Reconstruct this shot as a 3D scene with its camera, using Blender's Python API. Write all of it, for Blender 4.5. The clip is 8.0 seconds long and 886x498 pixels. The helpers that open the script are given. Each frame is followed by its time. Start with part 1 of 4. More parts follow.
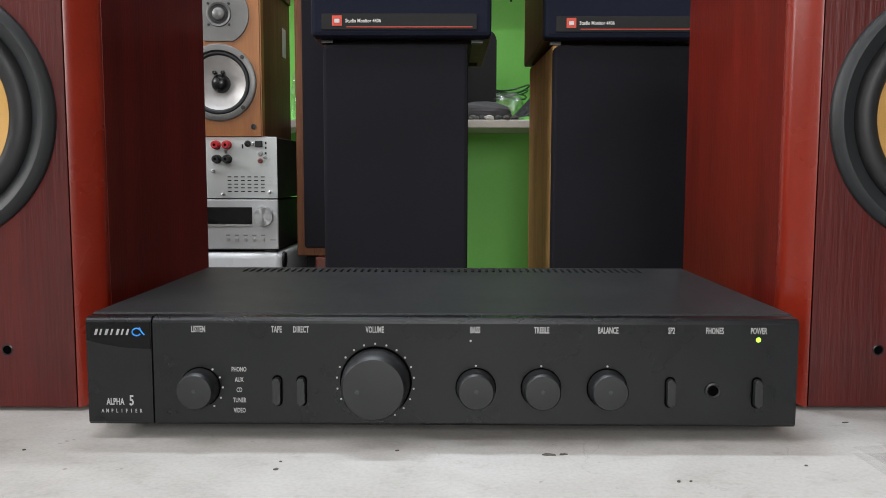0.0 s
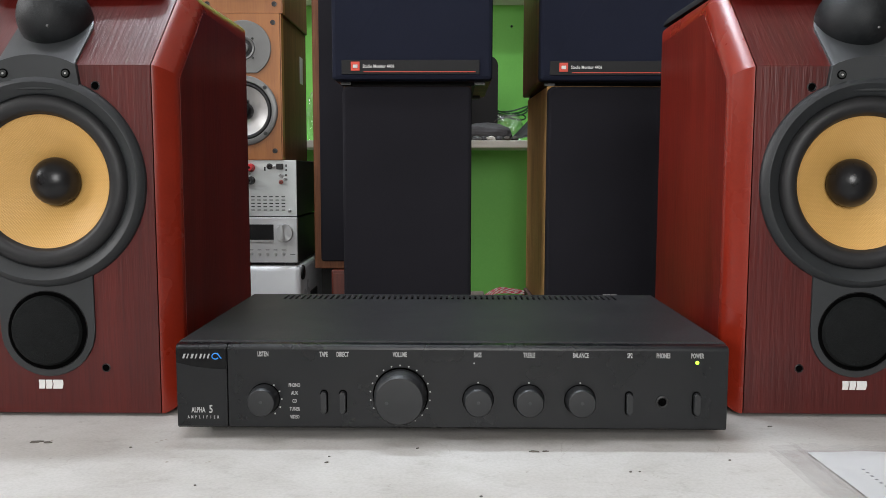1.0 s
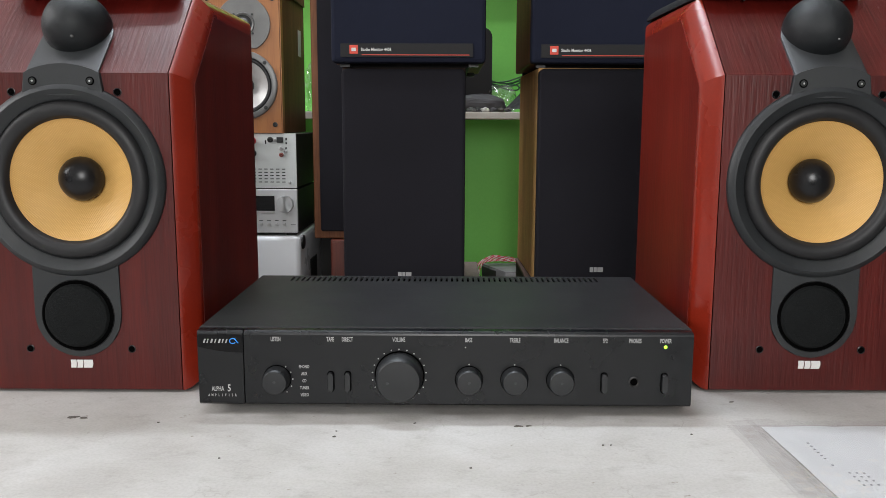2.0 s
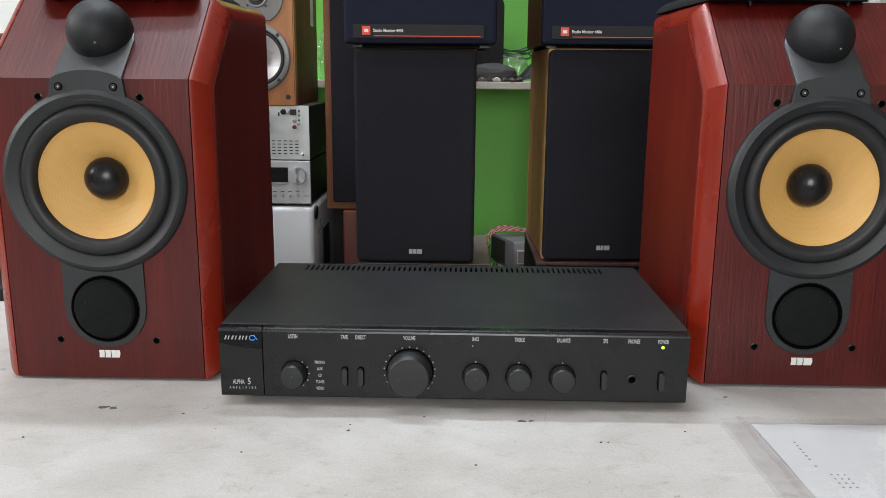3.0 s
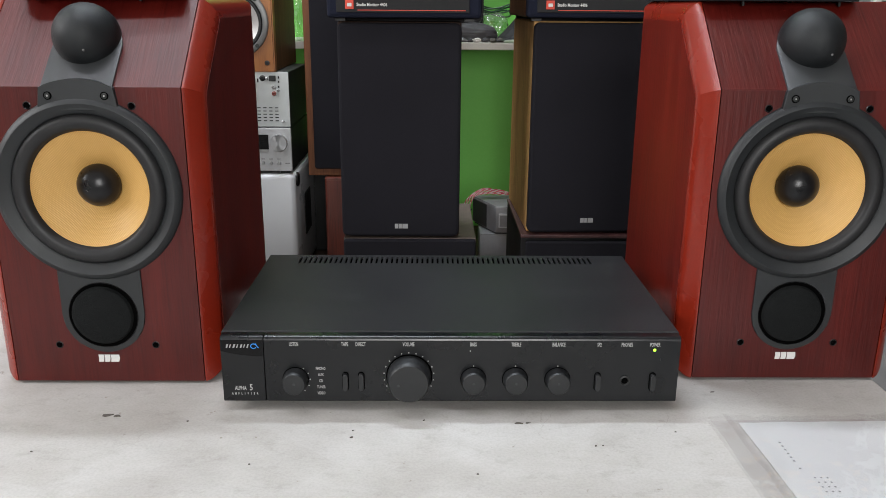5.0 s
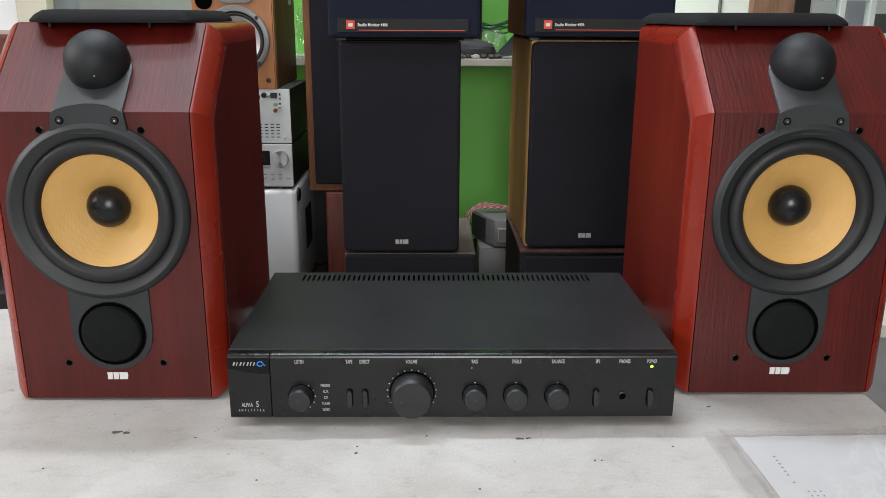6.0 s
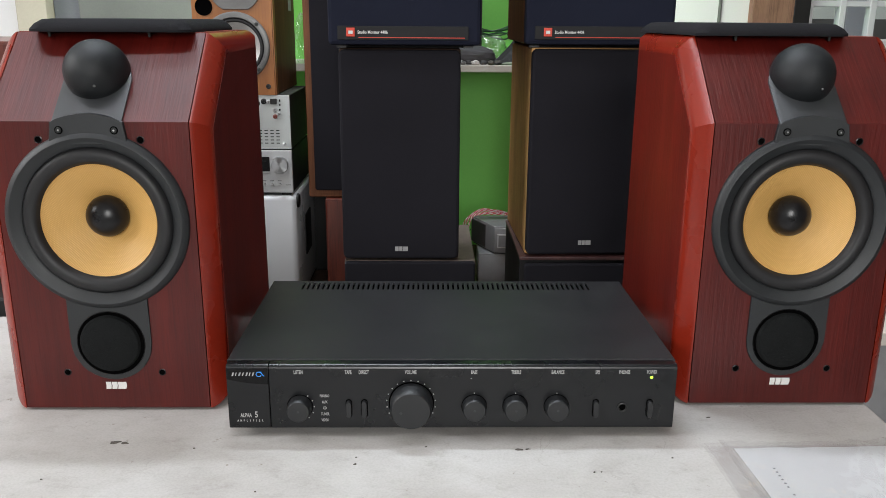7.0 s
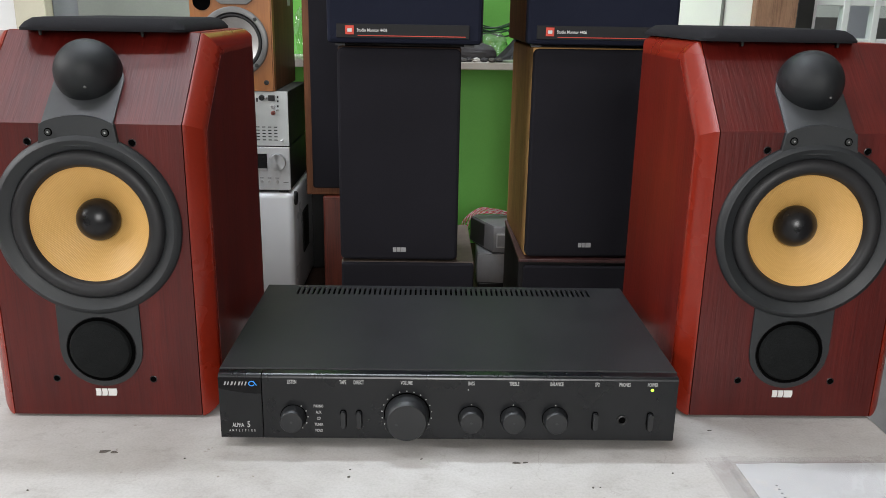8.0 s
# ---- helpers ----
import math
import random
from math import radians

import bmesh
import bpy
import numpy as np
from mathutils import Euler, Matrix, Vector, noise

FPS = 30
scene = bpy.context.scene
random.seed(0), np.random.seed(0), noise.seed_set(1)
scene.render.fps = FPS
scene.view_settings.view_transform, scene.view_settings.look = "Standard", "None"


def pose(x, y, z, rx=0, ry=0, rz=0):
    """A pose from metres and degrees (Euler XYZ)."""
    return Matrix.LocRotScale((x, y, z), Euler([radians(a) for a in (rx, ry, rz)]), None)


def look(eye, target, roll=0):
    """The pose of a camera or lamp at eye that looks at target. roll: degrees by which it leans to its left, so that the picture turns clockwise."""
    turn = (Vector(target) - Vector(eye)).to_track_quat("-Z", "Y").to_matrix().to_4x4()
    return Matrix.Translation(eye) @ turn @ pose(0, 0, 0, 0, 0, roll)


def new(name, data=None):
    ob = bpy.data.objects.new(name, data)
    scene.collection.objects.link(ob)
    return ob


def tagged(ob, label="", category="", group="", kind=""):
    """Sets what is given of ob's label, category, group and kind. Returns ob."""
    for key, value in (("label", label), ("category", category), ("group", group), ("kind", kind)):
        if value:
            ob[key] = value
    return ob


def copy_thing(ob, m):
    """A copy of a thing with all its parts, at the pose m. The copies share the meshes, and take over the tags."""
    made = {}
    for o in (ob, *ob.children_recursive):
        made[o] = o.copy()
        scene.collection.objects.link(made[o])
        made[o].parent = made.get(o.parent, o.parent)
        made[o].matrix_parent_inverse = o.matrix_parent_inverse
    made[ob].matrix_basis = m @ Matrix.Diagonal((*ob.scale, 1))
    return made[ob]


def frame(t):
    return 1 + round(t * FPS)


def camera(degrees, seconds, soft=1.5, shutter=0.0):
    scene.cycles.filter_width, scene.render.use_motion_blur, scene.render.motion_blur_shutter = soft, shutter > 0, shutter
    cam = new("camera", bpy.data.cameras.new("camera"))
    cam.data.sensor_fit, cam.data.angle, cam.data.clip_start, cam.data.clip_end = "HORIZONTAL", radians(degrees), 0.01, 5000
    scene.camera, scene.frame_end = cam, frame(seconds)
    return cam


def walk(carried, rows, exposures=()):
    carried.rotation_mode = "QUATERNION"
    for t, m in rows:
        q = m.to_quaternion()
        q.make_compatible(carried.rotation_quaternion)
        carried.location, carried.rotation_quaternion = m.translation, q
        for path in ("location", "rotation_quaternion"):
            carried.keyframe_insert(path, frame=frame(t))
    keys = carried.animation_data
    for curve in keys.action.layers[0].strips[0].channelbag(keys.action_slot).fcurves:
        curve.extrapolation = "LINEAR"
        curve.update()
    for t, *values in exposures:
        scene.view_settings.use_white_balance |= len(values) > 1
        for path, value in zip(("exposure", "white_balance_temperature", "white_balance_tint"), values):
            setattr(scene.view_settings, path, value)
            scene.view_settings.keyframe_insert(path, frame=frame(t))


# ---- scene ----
cam = camera(57.1, 8.0, soft=0.8)
PATH = [
    (0, (0.006, -0.48, 0.161), (-0.014, 1.511, -0.025), 0.1),
    (0.5, (0.011, -0.558, 0.187), (-0.017, 1.435, 0.017), 0.0),
    (1, (0.002, -0.617, 0.21), (-0.025, 1.374, 0.015), 0.1),
    (1.5, (-0.001, -0.652, 0.224), (-0.02, 1.333, -0.025), 0.1),
    (1.7, (0.0005, -0.6633, 0.2357), (-0.0128, 1.3183, -0.0358), 0.17),
    (2.8, (0.007, -0.7015, 0.2907), (-0.0276, 1.2567, -0.1115), 0.44),
    (3, (0.005, -0.702, 0.304), (-0.036, 1.251, -0.123), 0.5),
    (3.5, (-0.012, -0.694, 0.33), (-0.066, 1.245, -0.155), 0.4),
    (4, (-0.013, -0.688, 0.346), (-0.036, 1.236, -0.2), 0.4),
    (4.5, (-0.018, -0.691, 0.362), (-0.016, 1.224, -0.216), 0.5),
    (4.7, (-0.0175, -0.6916, 0.3664), (-0.0016, 1.2224, -0.2139), 0.55),
    (5.8, (-0.0224, -0.7101, 0.3775), (0.0151, 1.2106, -0.1792), 0.3),
    (6, (-0.022, -0.711, 0.383), (0.01, 1.211, -0.17), 0.3),
    (6.5, (-0.023, -0.71, 0.384), (0.007, 1.214, -0.161), 0.2),
    (7, (-0.022, -0.708, 0.389), (0.011, 1.216, -0.156), 0.4),
    (7.5, (-0.022, -0.702, 0.393), (0.017, 1.22, -0.158), 0.9),
    (8, (-0.021, -0.688, 0.398), (0.015, 1.231, -0.163), 1.0),
]
walk(cam, [(t, look(eye, target, roll)) for t, eye, target, roll in PATH])

# ---- world, light, exposure ----
world = bpy.data.worlds.new("daylight")
scene.world = world
world.use_nodes = True
wn = world.node_tree
sky = wn.nodes.new("ShaderNodeTexSky")
sky.sky_type, sky.sun_disc = "NISHITA", False
sky.sun_elevation, sky.sun_rotation = radians(40), radians(250)
wn.links.new(sky.outputs["Color"], wn.nodes["Background"].inputs["Color"])
wn.nodes["Background"].inputs["Strength"].default_value = 0.1


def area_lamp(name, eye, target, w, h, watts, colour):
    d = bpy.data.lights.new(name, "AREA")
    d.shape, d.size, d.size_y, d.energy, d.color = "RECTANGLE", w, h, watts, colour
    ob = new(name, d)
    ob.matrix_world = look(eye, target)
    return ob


area_lamp("window_daylight", (-4.15, -0.6, 2.06), (0.0, -0.2, 0.2), 2.6, 0.95, 122, (0.985, 0.985, 0.985))
area_lamp("shop_door_daylight", (0.10, -2.95, 1.02), (0.08, 0.0, 0.10), 1.0, 1.1, 56, (1.0, 0.985, 0.97))
# Unseen overhead lamp, added to put a sheen on the speakers' sloped panels.
area_lamp("overhead_sheen_light", (-0.70, -0.15, 2.60), (-0.70, -0.15, 0.0), 2.6, 0.22, 24, (0.90, 0.91, 1.0))
# Two unseen fill lamps, added to brighten the niche and the back wall.
area_lamp("back_fill_light", (-0.45, 0.85, 2.55), (-0.45, 0.85, 0.0), 1.2, 0.12, 46, (0.82, 0.91, 1.0))
area_lamp("back_fill_light", (-0.1, 2.12, 2.55), (-0.1, 2.12, 0.0), 1.6, 0.12, 56, (1.0, 0.93, 0.98)).data.spread = radians(66)
scene.view_settings.exposure = 0.0


# ---- materials ----
def nodes_of(name):
    m = bpy.data.materials.new(name)
    m.use_nodes = True
    t = m.node_tree
    return m, t, t.nodes["Principled BSDF"]


def coords(t, scale=(1, 1, 1)):
    c = t.nodes.new("ShaderNodeTexCoord")
    mp = t.nodes.new("ShaderNodeMapping")
    mp.inputs["Scale"].default_value = scale
    t.links.new(c.outputs["Object"], mp.inputs["Vector"])
    return mp.outputs["Vector"]


def noise_tex(t, vec, scale, detail=4.0, rough=0.55):
    n = t.nodes.new("ShaderNodeTexNoise")
    n.inputs["Scale"].default_value, n.inputs["Detail"].default_value, n.inputs["Roughness"].default_value = scale, detail, rough
    t.links.new(vec, n.inputs["Vector"])
    return n.outputs["Fac"]


def ramp(t, fac, stops):
    r = t.nodes.new("ShaderNodeValToRGB")
    while len(r.color_ramp.elements) < len(stops):
        r.color_ramp.elements.new(0.5)
    for e, (p, c) in zip(r.color_ramp.elements, stops):
        e.position, e.color = p, (*c, 1)
    t.links.new(fac, r.inputs["Fac"])
    return r.outputs["Color"]


def mix_colour(t, fac, a, b, mode="MIX"):
    m = t.nodes.new("ShaderNodeMix")
    m.data_type, m.blend_type = "RGBA", mode
    for k, v in ((0, fac), (6, a), (7, b)):
        if isinstance(v, (int, float)):
            m.inputs[k].default_value = v
        elif isinstance(v, tuple):
            m.inputs[k].default_value = (*v, 1)
        else:
            t.links.new(v, m.inputs[k])
    return m.outputs[2]


def bump(t, p, height, strength, dist=0.001):
    b = t.nodes.new("ShaderNodeBump")
    b.inputs["Strength"].default_value, b.inputs["Distance"].default_value = strength, dist
    t.links.new(height, b.inputs["Height"])
    t.links.new(b.outputs["Normal"], p.inputs["Normal"])


def grained(name, c0, c1, rough=0.5, fine=900, coarse=14, metal=0.0, bumps=0.15, dist=0.0004, coat=0.0, spread=0.12, spec=0.5):
    """Paint, plastic or cloth: two scales of uneven colour, uneven gloss and a fine relief."""
    m, t, p = nodes_of(name)
    v = coords(t)
    big, small = noise_tex(t, v, coarse), noise_tex(t, v, fine, 2)
    a = ramp(t, big, [(0.3, c0), (0.7, c1)])
    col = mix_colour(t, 0.35, a, ramp(t, small, [(0.3, c0), (0.7, c1)]))
    t.links.new(col, p.inputs["Base Color"])
    rr = t.nodes.new("ShaderNodeMapRange")
    rr.inputs["To Min"].default_value, rr.inputs["To Max"].default_value = max(rough - spread, 0.03), min(rough + spread, 1)
    t.links.new(big, rr.inputs["Value"])
    t.links.new(rr.outputs["Result"], p.inputs["Roughness"])
    p.inputs["Metallic"].default_value = metal
    p.inputs["Coat Weight"].default_value = coat
    p.inputs["Specular IOR Level"].default_value = spec
    bump(t, p, small, bumps, dist)
    return m


def wood(name, dark, mid, light, rough=0.35, coat=0.3, stretch=(60, 60, 3.2), pores=0.25, depth=0.5, spec=0.5, ripple=0.0):
    """Veneer with the grain upright: bands, streaks, fine dark pores."""
    m, t, p = nodes_of(name)
    v = coords(t, stretch)
    band = noise_tex(t, v, 1.0, 6, 0.6)
    base = ramp(t, band, [(0.3, dark), (0.5, mid), (0.72, light)])
    v2 = coords(t, (stretch[0] * 20, stretch[1] * 20, stretch[2] * 7))
    pore = noise_tex(t, v2, 1.0, 3, 0.5)
    streak = ramp(t, pore, [(0.36, (depth, depth * 0.94, depth * 0.94)), (0.52, (1, 1, 1))])
    patch = noise_tex(t, coords(t), 9.0, 3)
    figure = ramp(t, noise_tex(t, coords(t, (26, 26, 5)), 1.0, 3), [(0.36, (0.25, 0.25, 0.25)), (0.62, (1, 1, 1))])
    col = mix_colour(t, figure, base, mix_colour(t, 1.0, base, streak, "MULTIPLY"))
    col = mix_colour(t, 0.5, col, mix_colour(t, 1.0, col, ramp(t, patch, [(0.3, (0.72, 0.68, 0.68)), (0.7, (1.15, 1.1, 1.1))]), "MULTIPLY"))
    t.links.new(col, p.inputs["Base Color"])
    p.inputs["Roughness"].default_value = rough
    p.inputs["Specular IOR Level"].default_value = spec
    p.inputs["Coat Weight"].default_value, p.inputs["Coat Roughness"].default_value = coat, 0.22
    if ripple:
        # open grain: short upright furrows a few millimetres apart
        furrow = noise_tex(t, coords(t, (330, 330, 26)), 1.0, 2, 0.5)
        add = t.nodes.new("ShaderNodeMath")
        add.operation = "MULTIPLY_ADD"
        add.inputs[1].default_value = ripple
        t.links.new(furrow, add.inputs[0])
        t.links.new(pore, add.inputs[2])
        pore = add.outputs[0]
    bump(t, p, pore, pores, 0.0006)
    return m


def glowing(name, colour, strength):
    m, t, p = nodes_of(name)
    p.inputs["Base Color"].default_value = (*colour, 1)
    p.inputs["Emission Color"].default_value, p.inputs["Emission Strength"].default_value = (*colour, 1), strength
    return m


def weave(name, c0, c1):
    """Woven yellow cone: two crossed sets of fine threads."""
    m, t, p = nodes_of(name)
    v = coords(t)
    out = []
    for ang in (45, -45):
        mp = t.nodes.new("ShaderNodeMapping")
        mp.inputs["Rotation"].default_value = (0, radians(ang), 0)
        t.links.new(v, mp.inputs["Vector"])
        w = t.nodes.new("ShaderNodeTexWave")
        w.inputs["Scale"].default_value = 215
        t.links.new(mp.outputs["Vector"], w.inputs["Vector"])
        out.append(w.outputs["Fac"])
    mul = t.nodes.new("ShaderNodeMath")
    mul.operation = "MULTIPLY"
    t.links.new(out[0], mul.inputs[0])
    t.links.new(out[1], mul.inputs[1])
    base = ramp(t, mul.outputs[0], [(0.1, c0), (0.6, c1)])
    t.links.new(mix_colour(t, 0.3, base, ramp(t, noise_tex(t, v, 40), [(0.3, c0), (0.7, c1)])), p.inputs["Base Color"])
    p.inputs["Roughness"].default_value = 0.42
    p.inputs["Specular IOR Level"].default_value = 0.6
    bump(t, p, mul.outputs[0], 0.35, 0.0005)
    return m


def marble(name):
    """Worn white stone top: grey clouding, veins, brown stains and specks."""
    m, t, p = nodes_of(name)
    v = coords(t)
    cloud = ramp(t, noise_tex(t, v, 6.0, 6, 0.6), [(0.28, (0.405, 0.386, 0.366)), (0.5, (0.470, 0.453, 0.433)), (0.75, (0.530, 0.515, 0.497))])
    smear = ramp(t, noise_tex(t, coords(t, (7, 12, 5)), 1.0, 5, 0.65), [(0.34, (0.88, 0.865, 0.85)), (0.58, (1, 1, 1))])
    col = mix_colour(t, 1.0, cloud, smear, "MULTIPLY")
    vo = t.nodes.new("ShaderNodeTexVoronoi")
    vo.inputs["Scale"].default_value = 5.0
    t.links.new(v, vo.inputs["Vector"])
    sep = t.nodes.new("ShaderNodeSeparateColor")
    t.links.new(vo.outputs["Color"], sep.inputs[0])
    col = mix_colour(t, 1.0, col, ramp(t, sep.outputs[0], [(0.2, (0.965, 0.96, 0.955)), (0.6, (1, 1, 1))]), "MULTIPLY")
    scuff = noise_tex(t, coords(t, (30, 42, 26)), 1.0, 7, 0.72)
    col = mix_colour(t, 1.0, col, ramp(t, scuff, [(0.30, (0.83, 0.815, 0.80)), (0.45, (1, 1, 1)), (0.66, (1.04, 1.04, 1.04))]), "MULTIPLY")
    spots = noise_tex(t, v, 70.0, 3, 0.6)
    col = mix_colour(t, 1.0, col, ramp(t, spots, [(0.235, (0.46, 0.40, 0.33)), (0.315, (1, 1, 1))]), "MULTIPLY")
    fine = noise_tex(t, v, 420.0, 2)
    col = mix_colour(t, 1.0, col, ramp(t, fine, [(0.3, (0.9, 0.9, 0.89)), (0.6, (1, 1, 1))]), "MULTIPLY")
    # hairline cracks and old scratches, broken up into short runs
    crack = t.nodes.new("ShaderNodeTexVoronoi")
    crack.feature = "DISTANCE_TO_EDGE"
    crack.inputs["Scale"].default_value = 11.0
    warp = t.nodes.new("ShaderNodeTexNoise")
    warp.inputs["Scale"].default_value, warp.inputs["Detail"].default_value = 14.0, 6.0
    t.links.new(v, warp.inputs["Vector"])
    t.links.new(mix_colour(t, 0.16, v, warp.outputs["Color"]), crack.inputs["Vector"])
    line = ramp(t, crack.outputs["Distance"], [(0.0, (1, 1, 1)), (0.012, (0, 0, 0))])
    runs = ramp(t, noise_tex(t, v, 17.0, 3), [(0.55, (0, 0, 0)), (0.66, (0.55, 0.55, 0.55))])
    col = mix_colour(t, mix_colour(t, 1.0, line, runs, "MULTIPLY"), col, (0.30, 0.27, 0.24))
    t.links.new(col, p.inputs["Base Color"])
    p.inputs["Roughness"].default_value = 0.58
    bump(t, p, noise_tex(t, v, 120.0, 4), 0.12, 0.001)
    return m


def spun(name):
    """Steel turned on a lathe: the gloss fans out round the axis."""
    m, t, p = nodes_of(name)
    p.inputs["Base Color"].default_value = (0.55, 0.56, 0.57, 1)
    p.inputs["Metallic"].default_value, p.inputs["Roughness"].default_value, p.inputs["Anisotropic"].default_value = 1.0, 0.34, 0.9
    tg = t.nodes.new("ShaderNodeTangent")
    tg.direction_type, tg.axis = "RADIAL", "Y"
    t.links.new(tg.outputs[0], p.inputs["Tangent"])
    return m


def clear_film(name, gloss, tint=(0.995, 0.995, 0.995), rough=0.06):
    """Thin plastic: nearly clear, with a little gloss."""
    m, t, p = nodes_of(name)
    tr = t.nodes.new("ShaderNodeBsdfTransparent")
    tr.inputs["Color"].default_value = (*tint, 1)
    gl = t.nodes.new("ShaderNodeBsdfGlossy")
    gl.inputs["Roughness"].default_value = rough
    mx = t.nodes.new("ShaderNodeMixShader")
    mx.inputs["Fac"].default_value = gloss
    t.links.new(tr.outputs[0], mx.inputs[1])
    t.links.new(gl.outputs[0], mx.inputs[2])
    t.links.new(mx.outputs[0], t.nodes["Material Output"].inputs["Surface"])
    return m


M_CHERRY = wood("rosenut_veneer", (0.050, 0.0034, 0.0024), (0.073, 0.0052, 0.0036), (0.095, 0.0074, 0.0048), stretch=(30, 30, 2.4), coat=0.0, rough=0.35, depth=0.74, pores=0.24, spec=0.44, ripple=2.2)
# Same veneer as the front, lightened to put the window's light on the sides.
M_LITSIDE = wood("lit_side_veneer", (0.098, 0.0072, 0.0042), (0.148, 0.0112, 0.0060), (0.195, 0.0158, 0.0080), stretch=(38, 30, 1.9), coat=0.0, rough=0.32, depth=0.70, pores=0.2, spec=0.40, ripple=0.8)
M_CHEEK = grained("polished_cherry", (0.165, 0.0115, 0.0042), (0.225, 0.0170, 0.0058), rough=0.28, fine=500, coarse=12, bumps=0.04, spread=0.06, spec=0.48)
M_ORANGE = wood("honey_veneer", (0.275, 0.098, 0.022), (0.325, 0.122, 0.028), (0.37, 0.148, 0.037), rough=0.4, coat=0.2, stretch=(40, 40, 3), pores=0.1, depth=0.8)
M_OAK = wood("oak_veneer", (0.50, 0.27, 0.095), (0.58, 0.335, 0.125), (0.64, 0.385, 0.155), rough=0.5, coat=0.0, spec=0.3)
M_WALNUT = wood("walnut_veneer", (0.10, 0.035, 0.014), (0.16, 0.06, 0.024), (0.21, 0.085, 0.036), rough=0.5, coat=0.0, spec=0.25)
M_DARKWOOD = wood("dark_side_veneer", (0.018, 0.009, 0.006), (0.032, 0.016, 0.010), (0.05, 0.026, 0.015), rough=0.55, coat=0.0, spec=0.2)
M_HONEYSIDE = wood("brown_side_veneer", (0.085, 0.035, 0.014), (0.125, 0.052, 0.020), (0.165, 0.070, 0.028), rough=0.55, coat=0.0, spec=0.2)
M_REDBOX = wood("red_brown_veneer", (0.075, 0.014, 0.008), (0.12, 0.024, 0.013), (0.16, 0.036, 0.018))
M_DARKRED = wood("dark_red_board", (0.035, 0.012, 0.012), (0.055, 0.020, 0.019), (0.075, 0.030, 0.028), rough=0.45, coat=0)
M_BROWN = wood("brown_board", (0.21, 0.11, 0.065), (0.27, 0.145, 0.09), (0.31, 0.175, 0.11), rough=0.6, coat=0)
M_AMP = grained("black_textured_paint", (0.0135, 0.0137, 0.0150), (0.0195, 0.0197, 0.0214), rough=0.44, fine=2600, coarse=9, bumps=0.35, dist=0.0002, spec=0.34)
M_FASCIA = grained("black_fascia_plastic", (0.0034, 0.0040, 0.0050), (0.0054, 0.0062, 0.0074), rough=0.29, fine=3000, coarse=20, bumps=0.1, dist=0.0001, spec=0.42)
M_KNOB = grained("soft_black_knob", (0.0078, 0.0086, 0.0096), (0.0116, 0.0126, 0.0138), rough=0.48, fine=1800, coarse=60, bumps=0.1)
M_GLOSSBLACK = grained("glossy_black", (0.002, 0.002, 0.0025), (0.0035, 0.0035, 0.004), rough=0.2, spread=0.05, bumps=0.0, spec=0.25)
M_DIMPRINT = grained("dull_print", (0.26, 0.26, 0.26), (0.40, 0.40, 0.40), rough=0.6, bumps=0, coarse=160)
M_DARKTOP = wood("dusty_dark_veneer", (0.060, 0.044, 0.034), (0.085, 0.064, 0.050), (0.11, 0.085, 0.068), rough=0.55, coat=0)
M_BLACKLAM = grained("black_laminate", (0.006, 0.0055, 0.006), (0.011, 0.010, 0.0105), rough=0.6, spec=0.3, bumps=0.1)
M_GREYINK = grained("grey_ink", (0.20, 0.20, 0.21), (0.32, 0.32, 0.33), rough=0.7, bumps=0)
M_DULLRED = grained("dull_red_plastic", (0.22, 0.06, 0.05), (0.30, 0.09, 0.07), rough=0.4, bumps=0)
# Near-black that stands in for shade inside holes, gaps and hollow cabinets.
M_VOID = grained("deep_black", (0.0015, 0.0015, 0.0015), (0.0025, 0.0025, 0.0025), rough=0.8, bumps=0, spec=0.0)
M_PRINT = grained("pale_print", (0.35, 0.35, 0.345), (0.46, 0.46, 0.455), rough=0.6, bumps=0)
M_BADGE = grained("silver_badge", (0.62, 0.62, 0.60), (0.76, 0.76, 0.74), rough=0.45, bumps=0.02)
M_BLUE = grained("blue_print", (0.02, 0.24, 0.70), (0.04, 0.30, 0.80), rough=0.5, bumps=0)
M_LED = glowing("green_led", (0.42, 1.0, 0.05), 1.8)
M_RUBBER = grained("dark_grey_basket", (0.0115, 0.0130, 0.0145), (0.0180, 0.0205, 0.0222), rough=0.52, fine=1600, coarse=30, bumps=0.12)
M_SURROUND = grained("rubber_surround", (0.010, 0.010, 0.011), (0.016, 0.016, 0.017), rough=0.50, fine=1200, coarse=40, bumps=0.08, spec=0.4)
M_CONE = weave("woven_yellow_cone", (0.61, 0.355, 0.105), (0.72, 0.435, 0.150))
M_CAP = grained("black_dust_cap", (0.005, 0.005, 0.006), (0.009, 0.009, 0.010), rough=0.30, fine=900, coarse=60, bumps=0.03, spec=0.35)
M_PLATE = grained("grey_moulded_plate", (0.028, 0.030, 0.032), (0.040, 0.043, 0.046), rough=0.42, fine=2200, coarse=20, bumps=0.2, dist=0.0002)
M_MESH = grained("black_mesh_dome", (0.0050, 0.0062, 0.0075), (0.017, 0.0190, 0.0205), rough=0.50, fine=2400, coarse=38, bumps=0.5, dist=0.0004, spec=0.32)
M_FOAM = grained("black_foam", (0.0065, 0.0072, 0.0074), (0.0120, 0.0130, 0.0132), rough=0.95, fine=1400, coarse=40, bumps=0.8, dist=0.0008, spec=0.12)
M_CLOTH = grained("black_grille_cloth", (0.0102, 0.0098, 0.0128), (0.0172, 0.0165, 0.0212), rough=0.9, fine=1700, coarse=6, bumps=0.5, spec=0.15)
